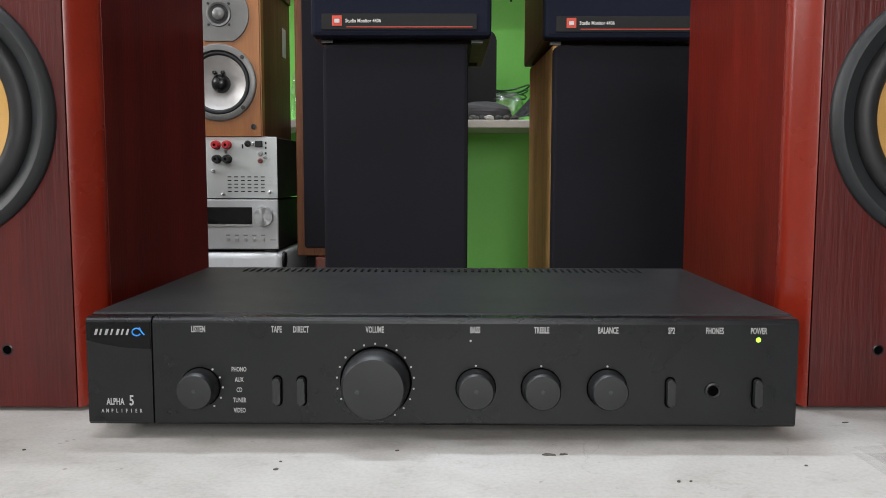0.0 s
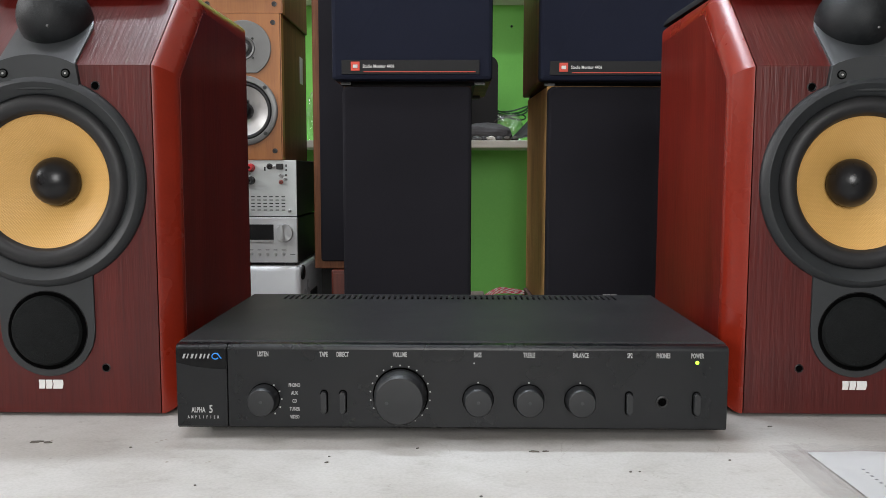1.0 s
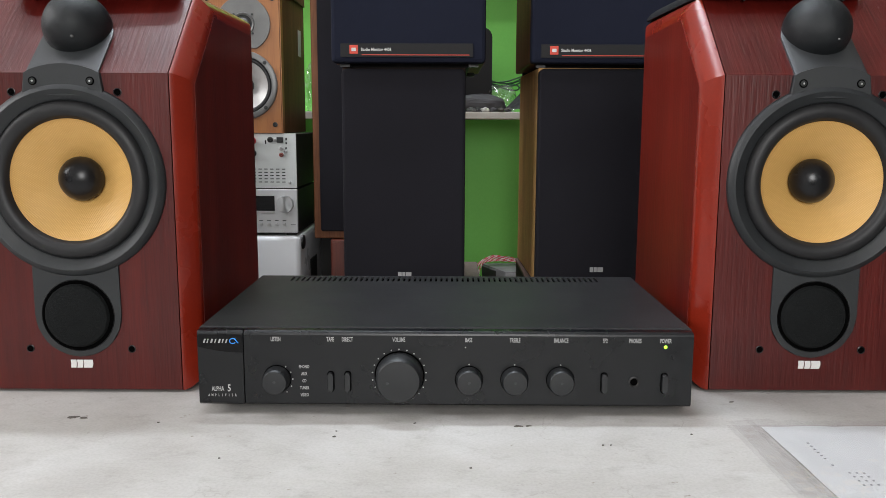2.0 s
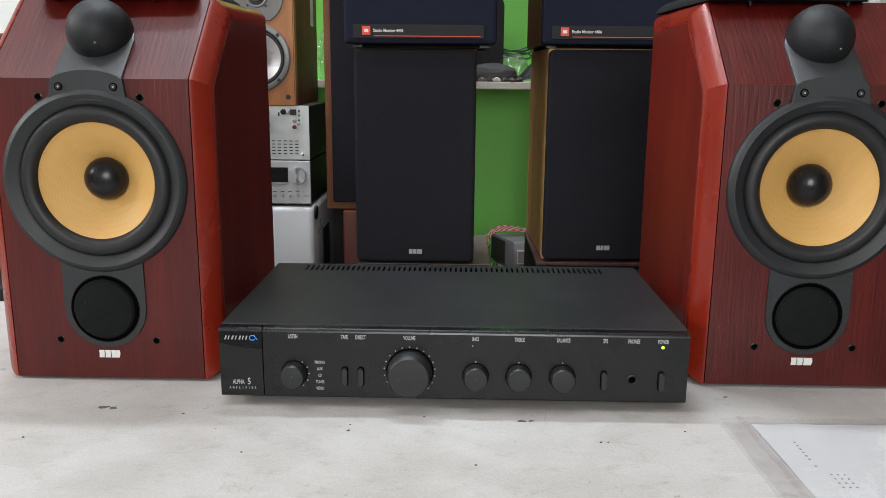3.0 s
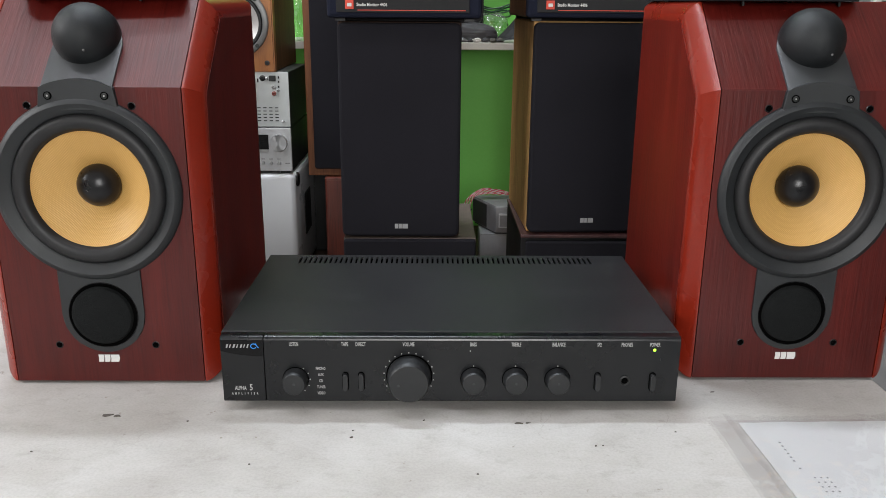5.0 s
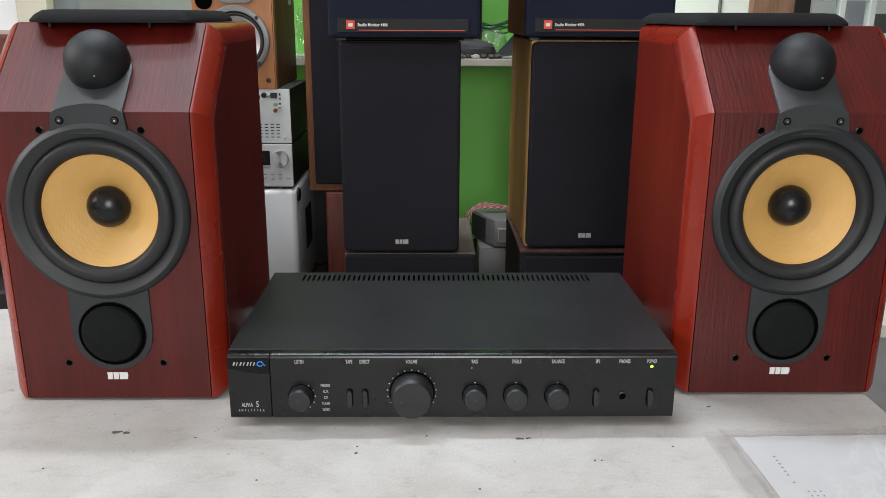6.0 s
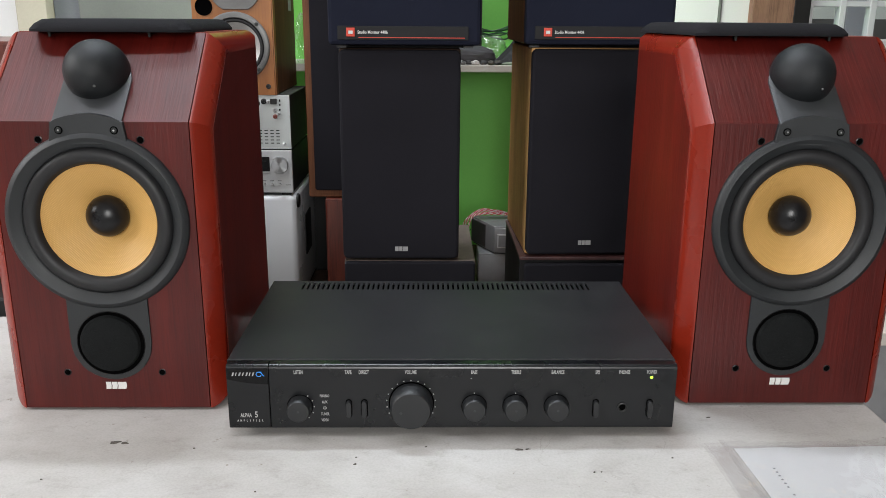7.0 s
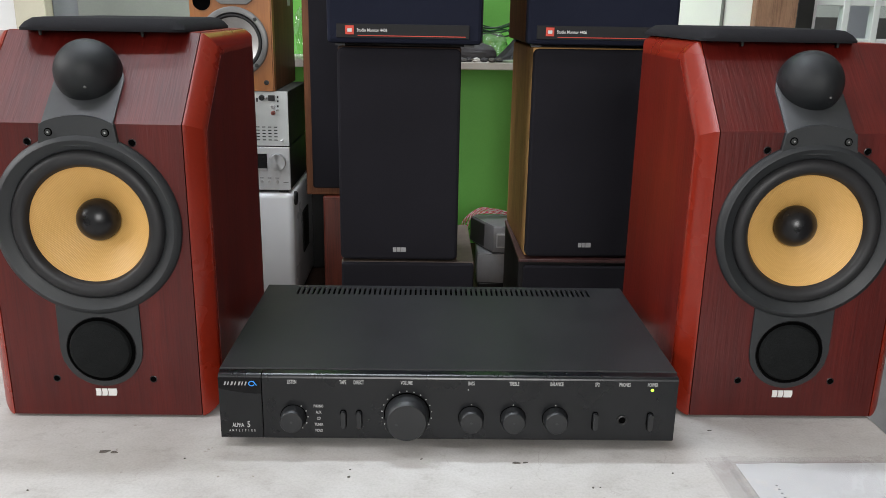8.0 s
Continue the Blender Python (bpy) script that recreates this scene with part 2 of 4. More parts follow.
M_GRILLECLOTH = grained("charcoal_grille_cloth", (0.008, 0.0078, 0.0092), (0.015, 0.0145, 0.0165), rough=0.9, fine=1500, coarse=14, bumps=0.6, spec=0.15)
M_NAVY = grained("navy_grille_cloth", (0.0095, 0.0115, 0.0225), (0.0165, 0.0190, 0.0340), rough=0.9, fine=1700, coarse=6, bumps=0.5, spec=0.15)
M_NAMEPLATE = grained("grey_name_plate", (0.018, 0.018, 0.019), (0.025, 0.025, 0.026), rough=0.6, bumps=0.05, spec=0.15)
M_RED = grained("red_print", (0.62, 0.045, 0.02), (0.72, 0.065, 0.03), rough=0.5, bumps=0)
M_TABLE = marble("worn_white_stone")
M_GREEN = grained("green_wall_paint", (0.205, 0.68, 0.115), (0.245, 0.74, 0.135), rough=0.55, fine=260, coarse=3.5, bumps=0.2)
M_WHITEWALL = grained("white_wall_paint", (0.66, 0.66, 0.65), (0.76, 0.76, 0.75), rough=0.7, fine=200, coarse=3, bumps=0.15)
M_SHELF = grained("cream_shelf", (0.52, 0.49, 0.43), (0.62, 0.59, 0.53), rough=0.5, fine=300, coarse=8)
M_WHITEBOX = grained("white_gloss_cabinet", (0.68, 0.69, 0.70), (0.75, 0.76, 0.77), rough=0.3, fine=400, coarse=6, bumps=0.03)
M_SILVER = grained("brushed_silver", (0.54, 0.55, 0.555), (0.64, 0.65, 0.655), rough=0.4, fine=800, coarse=10, metal=0.35, bumps=0.05)
M_REARSTEEL = grained("galvanised_back_plate", (0.52, 0.55, 0.54), (0.62, 0.65, 0.64), rough=0.45, fine=500, coarse=18, metal=0.25, bumps=0.08)
M_DARKSTEEL = grained("dark_painted_steel", (0.018, 0.020, 0.019), (0.035, 0.038, 0.036), rough=0.5, fine=700, coarse=12, spec=0.25)
M_GREYMETAL = grained("grey_plastic_case", (0.20, 0.20, 0.205), (0.29, 0.29, 0.295), rough=0.38, fine=700, coarse=22)
M_DARKPLASTIC = grained("dark_plastic_cover", (0.035, 0.033, 0.034), (0.055, 0.052, 0.053), rough=0.4, fine=700, coarse=22)
M_GREYCONE = grained("pale_grey_cone", (0.36, 0.35, 0.34), (0.50, 0.49, 0.48), rough=0.4, fine=500, coarse=30, metal=0.2)
M_GREYRING = grained("grey_driver_flange", (0.12, 0.12, 0.118), (0.18, 0.18, 0.176), rough=0.4, fine=800, coarse=20, metal=0.4)
M_STEEL = grained("bright_steel", (0.45, 0.45, 0.45), (0.62, 0.62, 0.62), rough=0.3, metal=1.0, bumps=0.05)
M_SPUN = spun("spun_steel")
M_REDPLASTIC = grained("red_plastic", (0.45, 0.02, 0.025), (0.6, 0.03, 0.035), rough=0.3, bumps=0)
M_BLACKPLASTIC = grained("black_plastic", (0.008, 0.008, 0.008), (0.014, 0.014, 0.014), rough=0.4, bumps=0.05)
M_PAPER = grained("white_paper", (0.78, 0.78, 0.78), (0.84, 0.84, 0.84), rough=0.6, fine=900, coarse=20, bumps=0.1)
M_FILM = clear_film("clear_plastic_film", 0.09)
M_BAGFILM = clear_film("bag_film", 0.09, (0.985, 0.982, 0.985), 0.09)
M_HAZEFILM = clear_film("cloudy_plastic_film", 0.20, (0.93, 0.95, 0.94), 0.15)
M_GREYCLOTH = grained("grey_wrap", (0.045, 0.042, 0.044), (0.075, 0.070, 0.073), rough=0.6, fine=300, coarse=16, bumps=0.2, dist=0.001)
M_BEIGE = grained("beige_paint", (0.42, 0.38, 0.30), (0.50, 0.46, 0.37), rough=0.6, fine=200, coarse=5)
M_BLUEGREY = grained("blue_grey_panel", (0.105, 0.112, 0.125), (0.140, 0.148, 0.160), rough=0.45, fine=200, coarse=4)
M_PALEGREY = grained("pale_grey_panel", (0.120, 0.127, 0.117), (0.155, 0.163, 0.150), rough=0.35, fine=200, coarse=3)
M_FLOOR = grained("grey_floor", (0.20, 0.195, 0.185), (0.30, 0.29, 0.28), rough=0.5, fine=120, coarse=3)
M_DEBRIS = grained("dark_grit", (0.05, 0.042, 0.035), (0.14, 0.125, 0.105), rough=0.8, fine=900, coarse=200)
M_WIRERED = grained("red_wire", (0.55, 0.03, 0.07), (0.68, 0.06, 0.10), rough=0.4, bumps=0)
M_WIREWHITE = grained("white_wire", (0.62, 0.58, 0.54), (0.72, 0.69, 0.65), rough=0.4, bumps=0)
M_WIREGREEN = grained("dark_green_wire", (0.008, 0.05, 0.012), (0.015, 0.075, 0.02), rough=0.4, bumps=0)


# ---- mesh helpers ----
def thing(name, label, category, m=None, group="", kind=""):
    ob = tagged(new(name), label, category, group, kind)
    ob.empty_display_size = 0.02
    ob.matrix_world = m or Matrix()
    return ob


def part(name, bm, mat, parent, label="", smooth=False):
    bmesh.ops.recalc_face_normals(bm, faces=bm.faces[:])
    me = bpy.data.meshes.new(name)
    if smooth:
        for f in bm.faces:
            f.smooth = len(f.verts) < 7
        for e in bm.edges:
            if len(e.link_faces) == 2 and e.calc_face_angle(0) > 0.7:
                e.smooth = False
    bm.to_mesh(me)
    bm.free()
    me.materials.append(mat)
    ob = new(name, me)
    if parent:
        ob.parent = parent
    if label:
        ob["label"] = label
    return ob


def setting(name, bm, mat, label, category):
    return tagged(part(name, bm, mat, None), label, category, kind="structure")


def box(bm, x0, x1, y0, y1, z0, z1, bevel=0.0, segs=2, edges=None):
    vs = bmesh.ops.create_cube(bm, size=1.0)["verts"]
    for v in vs:
        v.co = Vector((x0 if v.co.x < 0 else x1, y0 if v.co.y < 0 else y1, z0 if v.co.z < 0 else z1))
    if bevel:
        es = list({e for v in vs for e in v.link_edges})
        if edges:
            es = [e for e in es if edges(e)]
        bmesh.ops.bevel(bm, geom=es, offset=bevel, segments=segs, affect="EDGES", profile=0.5)
    return bm


def boxed(*a, **k):
    return box(bmesh.new(), *a, **k)


def lathe(profile, c=(0, 0, 0), seg=48, bm=None):
    """Turn (radius, height) about the axis that points out of the front (-y)."""
    bm = bm or bmesh.new()
    rings = []
    for r, h in profile:
        if r < 1e-6:
            rings.append([bm.verts.new((c[0], c[1] - h, c[2]))])
        else:
            rings.append([bm.verts.new((c[0] + r * math.cos(a), c[1] - h, c[2] + r * math.sin(a)))
                          for a in (2 * math.pi * i / seg for i in range(seg))])
    for a, b in zip(rings, rings[1:]):
        for i in range(seg):
            j = (i + 1) % seg
            q = [a[i % len(a)], a[j % len(a)], b[j % len(b)], b[i % len(b)]]
            u = list(dict.fromkeys(q))
            if len(u) > 2:
                bm.faces.new(u)
    return bm


def prism(pts, y0, y1, bm=None, bevel=0.0):
    """Extrude an outline in x and z from y0 (front) to y1."""
    bm = bm or bmesh.new()
    a = [bm.verts.new((x, y0, z)) for x, z in pts]
    b = [bm.verts.new((x, y1, z)) for x, z in pts]
    front = bm.faces.new(a)
    bm.faces.new(b[::-1])
    n = len(pts)
    for i in range(n):
        bm.faces.new((a[i], b[i], b[(i + 1) % n], a[(i + 1) % n]))
    if bevel:
        bmesh.ops.bevel(bm, geom=list(front.edges), offset=bevel, segments=2, affect="EDGES", profile=0.5)
    return bm


def rounded(x0, x1, z0, z1, r, n=5):
    pts = []
    for cx, cz, a0 in ((x1 - r, z1 - r, 0), (x0 + r, z1 - r, 90), (x0 + r, z0 + r, 180), (x1 - r, z0 + r, 270)):
        for i in range(n + 1):
            a = radians(a0 + 90 * i / n)
            pts.append((cx + r * math.cos(a), cz + r * math.sin(a)))
    return pts


def text_part(name, body, x, z, y, size, parent, mat=None, squeeze=0.7, align="CENTER", thick=0.00012):
    c = bpy.data.curves.new(name, "FONT")
    c.body, c.size, c.align_x, c.align_y, c.extrude, c.resolution_u = body, size, align, "CENTER", thick, 2
    c.offset = size * 0.018
    tmp = bpy.data.objects.new(name, c)
    scene.collection.objects.link(tmp)
    dg = bpy.context.evaluated_depsgraph_get()
    me = bpy.data.meshes.new_from_object(tmp.evaluated_get(dg))
    bpy.data.objects.remove(tmp)
    bpy.data.curves.remove(c)
    me.transform(Matrix.Translation((x, y, z)) @ Matrix.Rotation(radians(90), 4, "X") @ Matrix.Diagonal((squeeze, 1, 1, 1)))
    me.materials.clear()
    me.materials.append(mat or M_PRINT)
    ob = new(name, me)
    ob.parent = parent
    return ob


def tube(points, r, bm=None, seg=6, closed=False):
    """A round wire along a smooth line of points."""
    bm = bm or bmesh.new()
    pts = [Vector(p) for p in points]
    line = []
    n = len(pts)
    for i in range(n - 1):
        p0, p1, p2, p3 = pts[max(i - 1, 0)], pts[i], pts[i + 1], pts[min(i + 2, n - 1)]
        for k in range(5):
            s = k / 5
            line.append(0.5 * ((2 * p1) + (p2 - p0) * s + (2 * p0 - 5 * p1 + 4 * p2 - p3) * s * s + (3 * p1 - p0 - 3 * p2 + p3) * s ** 3))
    line.append(pts[-1])
    prev = None
    for i, p in enumerate(line):
        d = (line[min(i + 1, len(line) - 1)] - line[max(i - 1, 0)]).normalized()
        u = d.cross(Vector((0.3, 0.2, 0.93))).normalized()
        w = d.cross(u)
        ring = [bm.verts.new(p + r * (math.cos(a) * u + math.sin(a) * w)) for a in (2 * math.pi * k / seg for k in range(seg))]
        if prev:
            for k in range(seg):
                bm.faces.new((prev[k], prev[(k + 1) % seg], ring[(k + 1) % seg], ring[k]))
        prev = ring
    return bm


# ---- room ----
FLOOR_Z, CEIL_Z = -0.75, 2.65
setting("floor", boxed(-4.4, 2.8, -3.2, 3.0, FLOOR_Z - 0.1, FLOOR_Z), M_FLOOR, "grey worn floor of the shop", "floor")
setting("ceiling", boxed(-4.4, 2.8, -3.2, 3.0, CEIL_Z, CEIL_Z + 0.1), M_WHITEWALL, "plain white ceiling of the shop", "ceiling")
bm = boxed(-4.2, -0.52, -3.1, -3.0, FLOOR_Z, CEIL_Z)
box(bm, 0.72, 2.6, -3.1, -3.0, FLOOR_Z, CEIL_Z)
box(bm, -0.52, 0.72, -3.1, -3.0, 1.6, CEIL_Z)
setting("wall_south", bm, M_WHITEWALL, "plain white wall with an open shop door", "wall")
# Out of view; dark so that little light bounces onto the left speaker.
setting("wall_east", boxed(2.6, 2.7, -3.1, 2.7, FLOOR_Z, CEIL_Z), M_DARKTOP, "unseen side wall, made dark to cut bounced light", "wall")
bm = boxed(-4.3, -4.2, -3.1, -2.1, FLOOR_Z, CEIL_Z)
box(bm, -4.3, -4.2, 0.8, 2.7, FLOOR_Z, CEIL_Z)
box(bm, -4.3, -4.2, -2.1, 0.8, FLOOR_Z, 1.55)
box(bm, -4.3, -4.2, -2.1, 0.8, 2.58, CEIL_Z)
# Out of view too; brown keeps pale reflections off the polished cheeks.
setting("wall_west", bm, M_BROWN, "unseen side wall, brown to dull reflections, with a high window opening", "wall")
bm = boxed(-4.2, 1.455, 2.6, 2.7, FLOOR_Z, CEIL_Z)
box(bm, 1.455, 2.6, 2.6, 2.7, FLOOR_Z, 0.30)
box(bm, 1.455, 2.6, 2.6, 2.7, 0.95, CEIL_Z)
box(bm, 2.45, 2.6, 2.6, 2.7, 0.30, 0.95)
setting("wall_north", bm, M_WHITEWALL, "white back wall of the shop with a window", "wall")
setting("wall_green", boxed(-0.55, 0.50, 1.606, 1.69, FLOOR_Z, 1.2), M_GREEN, "bright green painted wall behind the shelves", "wall")

# shelves on the green wall
bm = boxed(-0.55, 0.50, 1.347, 1.604, 0.261, 0.279, bevel=0.002)
setting("shelf_lower", bm, M_SHELF, "cream painted wall shelf with cables and wraps on it", "shelf")
setting("shelf_upper", boxed(-0.55, 0.50, 1.500, 1.604, 0.644, 0.662, bevel=0.002), M_SHELF, "cream painted upper wall shelf", "shelf")
bm = lathe([(0.0, 0.006), (0.0022, 0.005), (0.0034, 0.0)], (0.154, 1.606, 0.590), 10)
tagged(part("wall_plug", bm, M_WIREGREEN, None, smooth=True), "small dark screw plug in the green wall", "wall plug")

# far back wall: panels, post, window
def back_panel(name, x0, x1, mat, label, cat, y=2.598, d=0.03, z0=FLOOR_Z, z1=1.9):
    setting(name, boxed(x0, x1, y - d, y, z0, z1, bevel=0.004), mat, label, cat)


back_panel("trim_beige", -1.581, -1.466, M_BEIGE, "beige painted upright post on the back wall", "post", d=0.09)
back_panel("panel_blue_grey", -1.464, -1.363, M_BLUEGREY, "blue-grey upright panel on the back wall", "panel", d=0.03)
back_panel("panel_pale_grey", -1.361, -0.62, M_PALEGREY, "pale grey glossy panel on the back wall", "panel", d=0.05)
back_panel("trim_white", 1.105, 1.118, M_PALEGREY, "thin grey joint strip on the white wall", "strip", d=0.006)
back_panel("panel_brown", 1.225, 1.385, M_BROWN, "brown wooden board on the back wall", "board", d=0.05)
back_panel("panel_black", 1.387, 1.453, M_BLACKPLASTIC, "black upright strip beside the window", "strip", d=0.04)

win = tagged(new("window_1"), "white framed window with small panes", "window", kind="structure")
bm = bmesh.new()
for x in (1.47, 1.60, 1.72, 1.93, 2.13, 2.33):
    box(bm, x - 0.013, x + 0.013, 2.60, 2.64, 0.30, 0.95, bevel=0.003)
part("window_frame", bm, M_WHITEBOX, win)
bm = bmesh.new()
for z in (0.31, 0.455, 0.565, 0.72, 0.94):
    box(bm, 1.455, 2.45, 2.604, 2.636, z - 0.011, z + 0.011, bevel=0.003)
part("glazing_bar", bm, M_WHITEBOX, win)
for x0, x1 in ((1.487, 1.585), (1.617, 1.705), (1.737, 1.915), (1.947, 2.115), (2.147, 2.315)):
    ob = part("pane", boxed(x0, x1, 2.618, 2.622, 0.32, 0.93), M_FILM, win)
    ob.visible_shadow = False
# The backdrop glows by itself in place of daylight on the yard.
M_OUT = glowing("self_lit_outdoors", (0.30, 0.33, 0.30), 0.75)
setting("backdrop", boxed(0.9, 4.0, 4.2, 4.25, -0.6, 2.2), M_OUT, "glowing board for the hazy pale yard outside the window", "backdrop")
for x, z0, z1 in ((1.80, 0.1, 0.62), (2.16, 0.1, 0.56), (2.46, 0.1, 0.66), (2.72, 0.1, 0.60)):
    bm = boxed(x - 0.05, x + 0.05, 3.6, 3.66, FLOOR_Z, z1, bevel=0.004)
    setting("trim_yard_post", bm, M_WHITEBOX, "white post of the frontage outside the window", "post")
setting("wall_yard", boxed(1.3, 3.6, 3.75, 3.85, FLOOR_Z, 0.40), M_PALEGREY, "low grey wall outside the window", "wall")

# ---- table ----
table = thing("stone_table", "worn white stone table top with stains and grit", "table")
bm = boxed(-1.3, 0.4395, -0.44, 0.33, -0.03, 0.0, bevel=0.003)
part("tabletop", bm, M_TABLE, table)
for x in (-1.2, 0.36):
    for y in (-0.38, 0.27):
        part("leg", boxed(x - 0.03, x + 0.03, y - 0.03, y + 0.03, FLOOR_Z, -0.03, bevel=0.004), M_DARKSTEEL, table)

# ---- amplifier ----
AMP_W, AMP_D, AMP_TOP = 0.2135, 0.252, 0.0755
amp = thing("stereo_amplifier", "slim black stereo amplifier with round knobs on the stone table", "amplifier")


def amp_cover():
    """Folded steel cover with a row of slots along the rear edge."""
    bm = bmesh.new()
    x0, slot, pitch, n, ya, yb, zt = -0.1757, 0.0025, 0.00604, 58, 0.2200, 0.2442, AMP_TOP
    xs = [-AMP_W]
    for i in range(n):
        xs += [x0 + i * pitch, x0 + i * pitch + slot]
    xs.append(AMP_W)
    ys = [0.0135, ya, yb, AMP_D]
    grid = [[bm.verts.new((x, y, zt)) for x in xs] for y in ys]
    for j in range(3):
        for i in range(len(xs) - 1):
            if j == 1 and i % 2 == 1:
                q = [grid[1][i], grid[1][i + 1], grid[2][i + 1], grid[2][i]]
                low = [bm.verts.new(v.co - Vector((0, 0, 0.002))) for v in q]
                for k in range(4):
                    bm.faces.new((q[k], q[(k + 1) % 4], low[(k + 1) % 4], low[k]))
                continue
            bm.faces.new((grid[j][i], grid[j][i + 1], grid[j + 1][i + 1], grid[j + 1][i]))
    ring = [v for v in grid[0]] + [g[-1] for g in grid[1:]] + [v for v in grid[3][-2::-1]] + [grid[2][0], grid[1][0]]
    ox = {v: bm.verts.new((v.co.x + math.copysign(0.0012, v.co.x) * (abs(v.co.x) > AMP_W - 1e-5), v.co.y + (0.0012 if v.co.y > 0.25 else -0.0009 if v.co.y < 0.02 else 0), v.co.z - 0.0012)) for v in ring}
    dn = {v: bm.verts.new((ox[v].co.x, ox[v].co.y, 0.010)) for v in ring}
    for a, b in zip(ring, ring[1:] + ring[:1]):
        bm.faces.new((a, b, ox[b], ox[a]))
        bm.faces.new((ox[a], ox[b], dn[b], dn[a]))
    return bm


part("cover", amp_cover(), M_AMP, amp)
part("chassis", boxed(-0.211, 0.211, 0.015, 0.250, 0.0095, 0.0722), M_VOID, amp)
FR = 0.0  # front face
seam = -0.1735


def fascia(x0, x1):
    pts = [(0.0, 0.0105), (0.0, 0.0712), (0.0006, 0.0727), (0.0018, 0.0739), (0.0034, 0.0745), (0.0110, 0.0747), (0.0124, 0.0741), (0.0130, 0.0725), (0.0130, 0.0105), (0.0018, 0.0088)]
    bm = bmesh.new()
    a = [bm.verts.new((x0, y, z)) for y, z in pts]
    b = [bm.verts.new((x1, y, z)) for y, z in pts]
    bm.faces.new(a)
    bm.faces.new(b[::-1])
    for i in range(len(pts)):
        bm.faces.new((a[i], b[i], b[(i + 1) % len(pts)], a[(i + 1) % len(pts)]))
    return bm


part("fascia", fascia(seam + 0.0005, 0.2132), M_FASCIA, amp)
part("fascia_end", fascia(-0.2132, seam - 0.0005), M_FASCIA, amp, "narrow end section of the fascia")
part("seam", boxed(seam - 0.0005, seam + 0.0005, 0.0012, 0.013, 0.010, 0.0735), M_VOID, amp)
# glossy name panel with a curved lower edge
pts = [(-0.2128, 0.0715), (-0.1745, 0.0715), (-0.1745, 0.0555)]
for i in range(1, 9):
    s = i / 8
    pts.append((-0.1745 - 0.0383 * s, 0.0555 + 0.0052 * s ** 2))
part("name_panel", prism(pts[::-1], -0.0007, 0.0005), M_GLOSSBLACK, amp, "glossy black name panel with a curved edge")
for i, (dx, w) in enumerate(((-0.2080, 0.0014), (-0.2050, 0.0010), (-0.2018, 0.0016), (-0.1984, 0.0010), (-0.1950, 0.0014), (-0.1920, 0.0010), (-0.1890, 0.0012))):
    part("maker_mark", prism([(dx, 0.0640), (dx + w, 0.0640), (dx + w * 1.1 + 0.0011, 0.0676), (dx + 0.0011, 0.0676)], -0.0009, -0.0006), M_DIMPRINT, amp)
ring_pts = [(-0.1823 + 0.0026 * math.cos(a), 0.0658 + 0.0022 * math.sin(a)) for a in (radians(30 + 30 * i) for i in range(11))]
bm = tube([(x, -0.0009, z) for x, z in ring_pts] , 0.00045, seg=5)
tube([(-0.1806, -0.0009, 0.0685), (-0.1792, -0.0009, 0.0658), (-0.1776, -0.0009, 0.0640)], 0.00045, bm, 5)
part("emblem", bm, M_BLUE, amp, "blue curled emblem")
text_part("writing", "ALPHA", -0.2022, 0.0228, FR - 0.0001, 0.0058, amp, squeeze=0.60, align="LEFT")
text_part("writing", "5", -0.1885, 0.0234, FR - 0.0001, 0.0088, amp, squeeze=0.7, align="LEFT")
for i, ch in enumerate("AMPLIFIER"):
    text_part("writing", ch, -0.2047 + i * 0.0029, 0.0172, FR - 0.0001, 0.0032, amp, squeeze=0.7)
for word, x in (("LISTEN", -0.1455), ("TAPE", -0.0985), ("DIRECT", -0.0838), ("VOLUME", -0.0395), ("BASS", 0.0205), ("TREBLE", 0.0602),
                ("BALANCE", 0.0998), ("SP2", 0.1375), ("PHONES", 0.1632), ("POWER", 0.1893)):
    text_part("writing", word, x, 0.0674, FR - 0.0001, 0.0054, amp, squeeze=0.52)
for word, z in (("PHONO", 0.0430), ("AUX", 0.0367), ("CD", 0.0304), ("TUNER", 0.0241), ("VIDEO", 0.0178)):
    text_part("writing", word, -0.1215, z, FR - 0.0001, 0.0040, amp, squeeze=0.62)


def knob(name, x, z, r, depth, label):
    prof = [(r * 0.99, -0.0005), (r, 0.001), (r * 0.965, depth * 0.62), (r * 0.93, depth * 0.9), (r * 0.86, depth), (r * 0.5, depth * 1.02), (0.0, depth * 1.03)]
    k = part(name, lathe(prof, (x, FR, z), 40), M_KNOB, amp, label, smooth=True)
    part("knob_gap", lathe([(r * 1.06, 0.0003), (r * 0.9, 0.0003)], (x, FR, z), 40), M_VOID, k)
    a = radians(215) if r > 0.015 else radians(90)
    rr = r * (0.62 if r > 0.015 else 0.3)
    part("pointer", lathe([(0.0, 0.0004), (0.0012, 0.0003), (0.0014, -0.0002)], (x + rr * math.cos(a) * 0.9, FR - depth * 1.015, z + rr * math.sin(a) * 0.2), 10), M_PLATE, k)
    return k


knob("volume_knob", -0.0390, 0.0358, 0.0205, 0.0185, "large round volume knob")
knob("selector_knob", -0.1450, 0.0322, 0.0116, 0.013, "round selector knob")
for x in (0.0210, 0.0602, 0.0998):
    knob("tone_knob", x, 0.0324, 0.0116, 0.012, "small round tone knob")


def dot(x, z, r=0.00065):
    part("dot", lathe([(0.0, 0.0002), (r, 0.0002), (r, -0.0002)], (x, FR, z), 8), M_PRINT, amp)


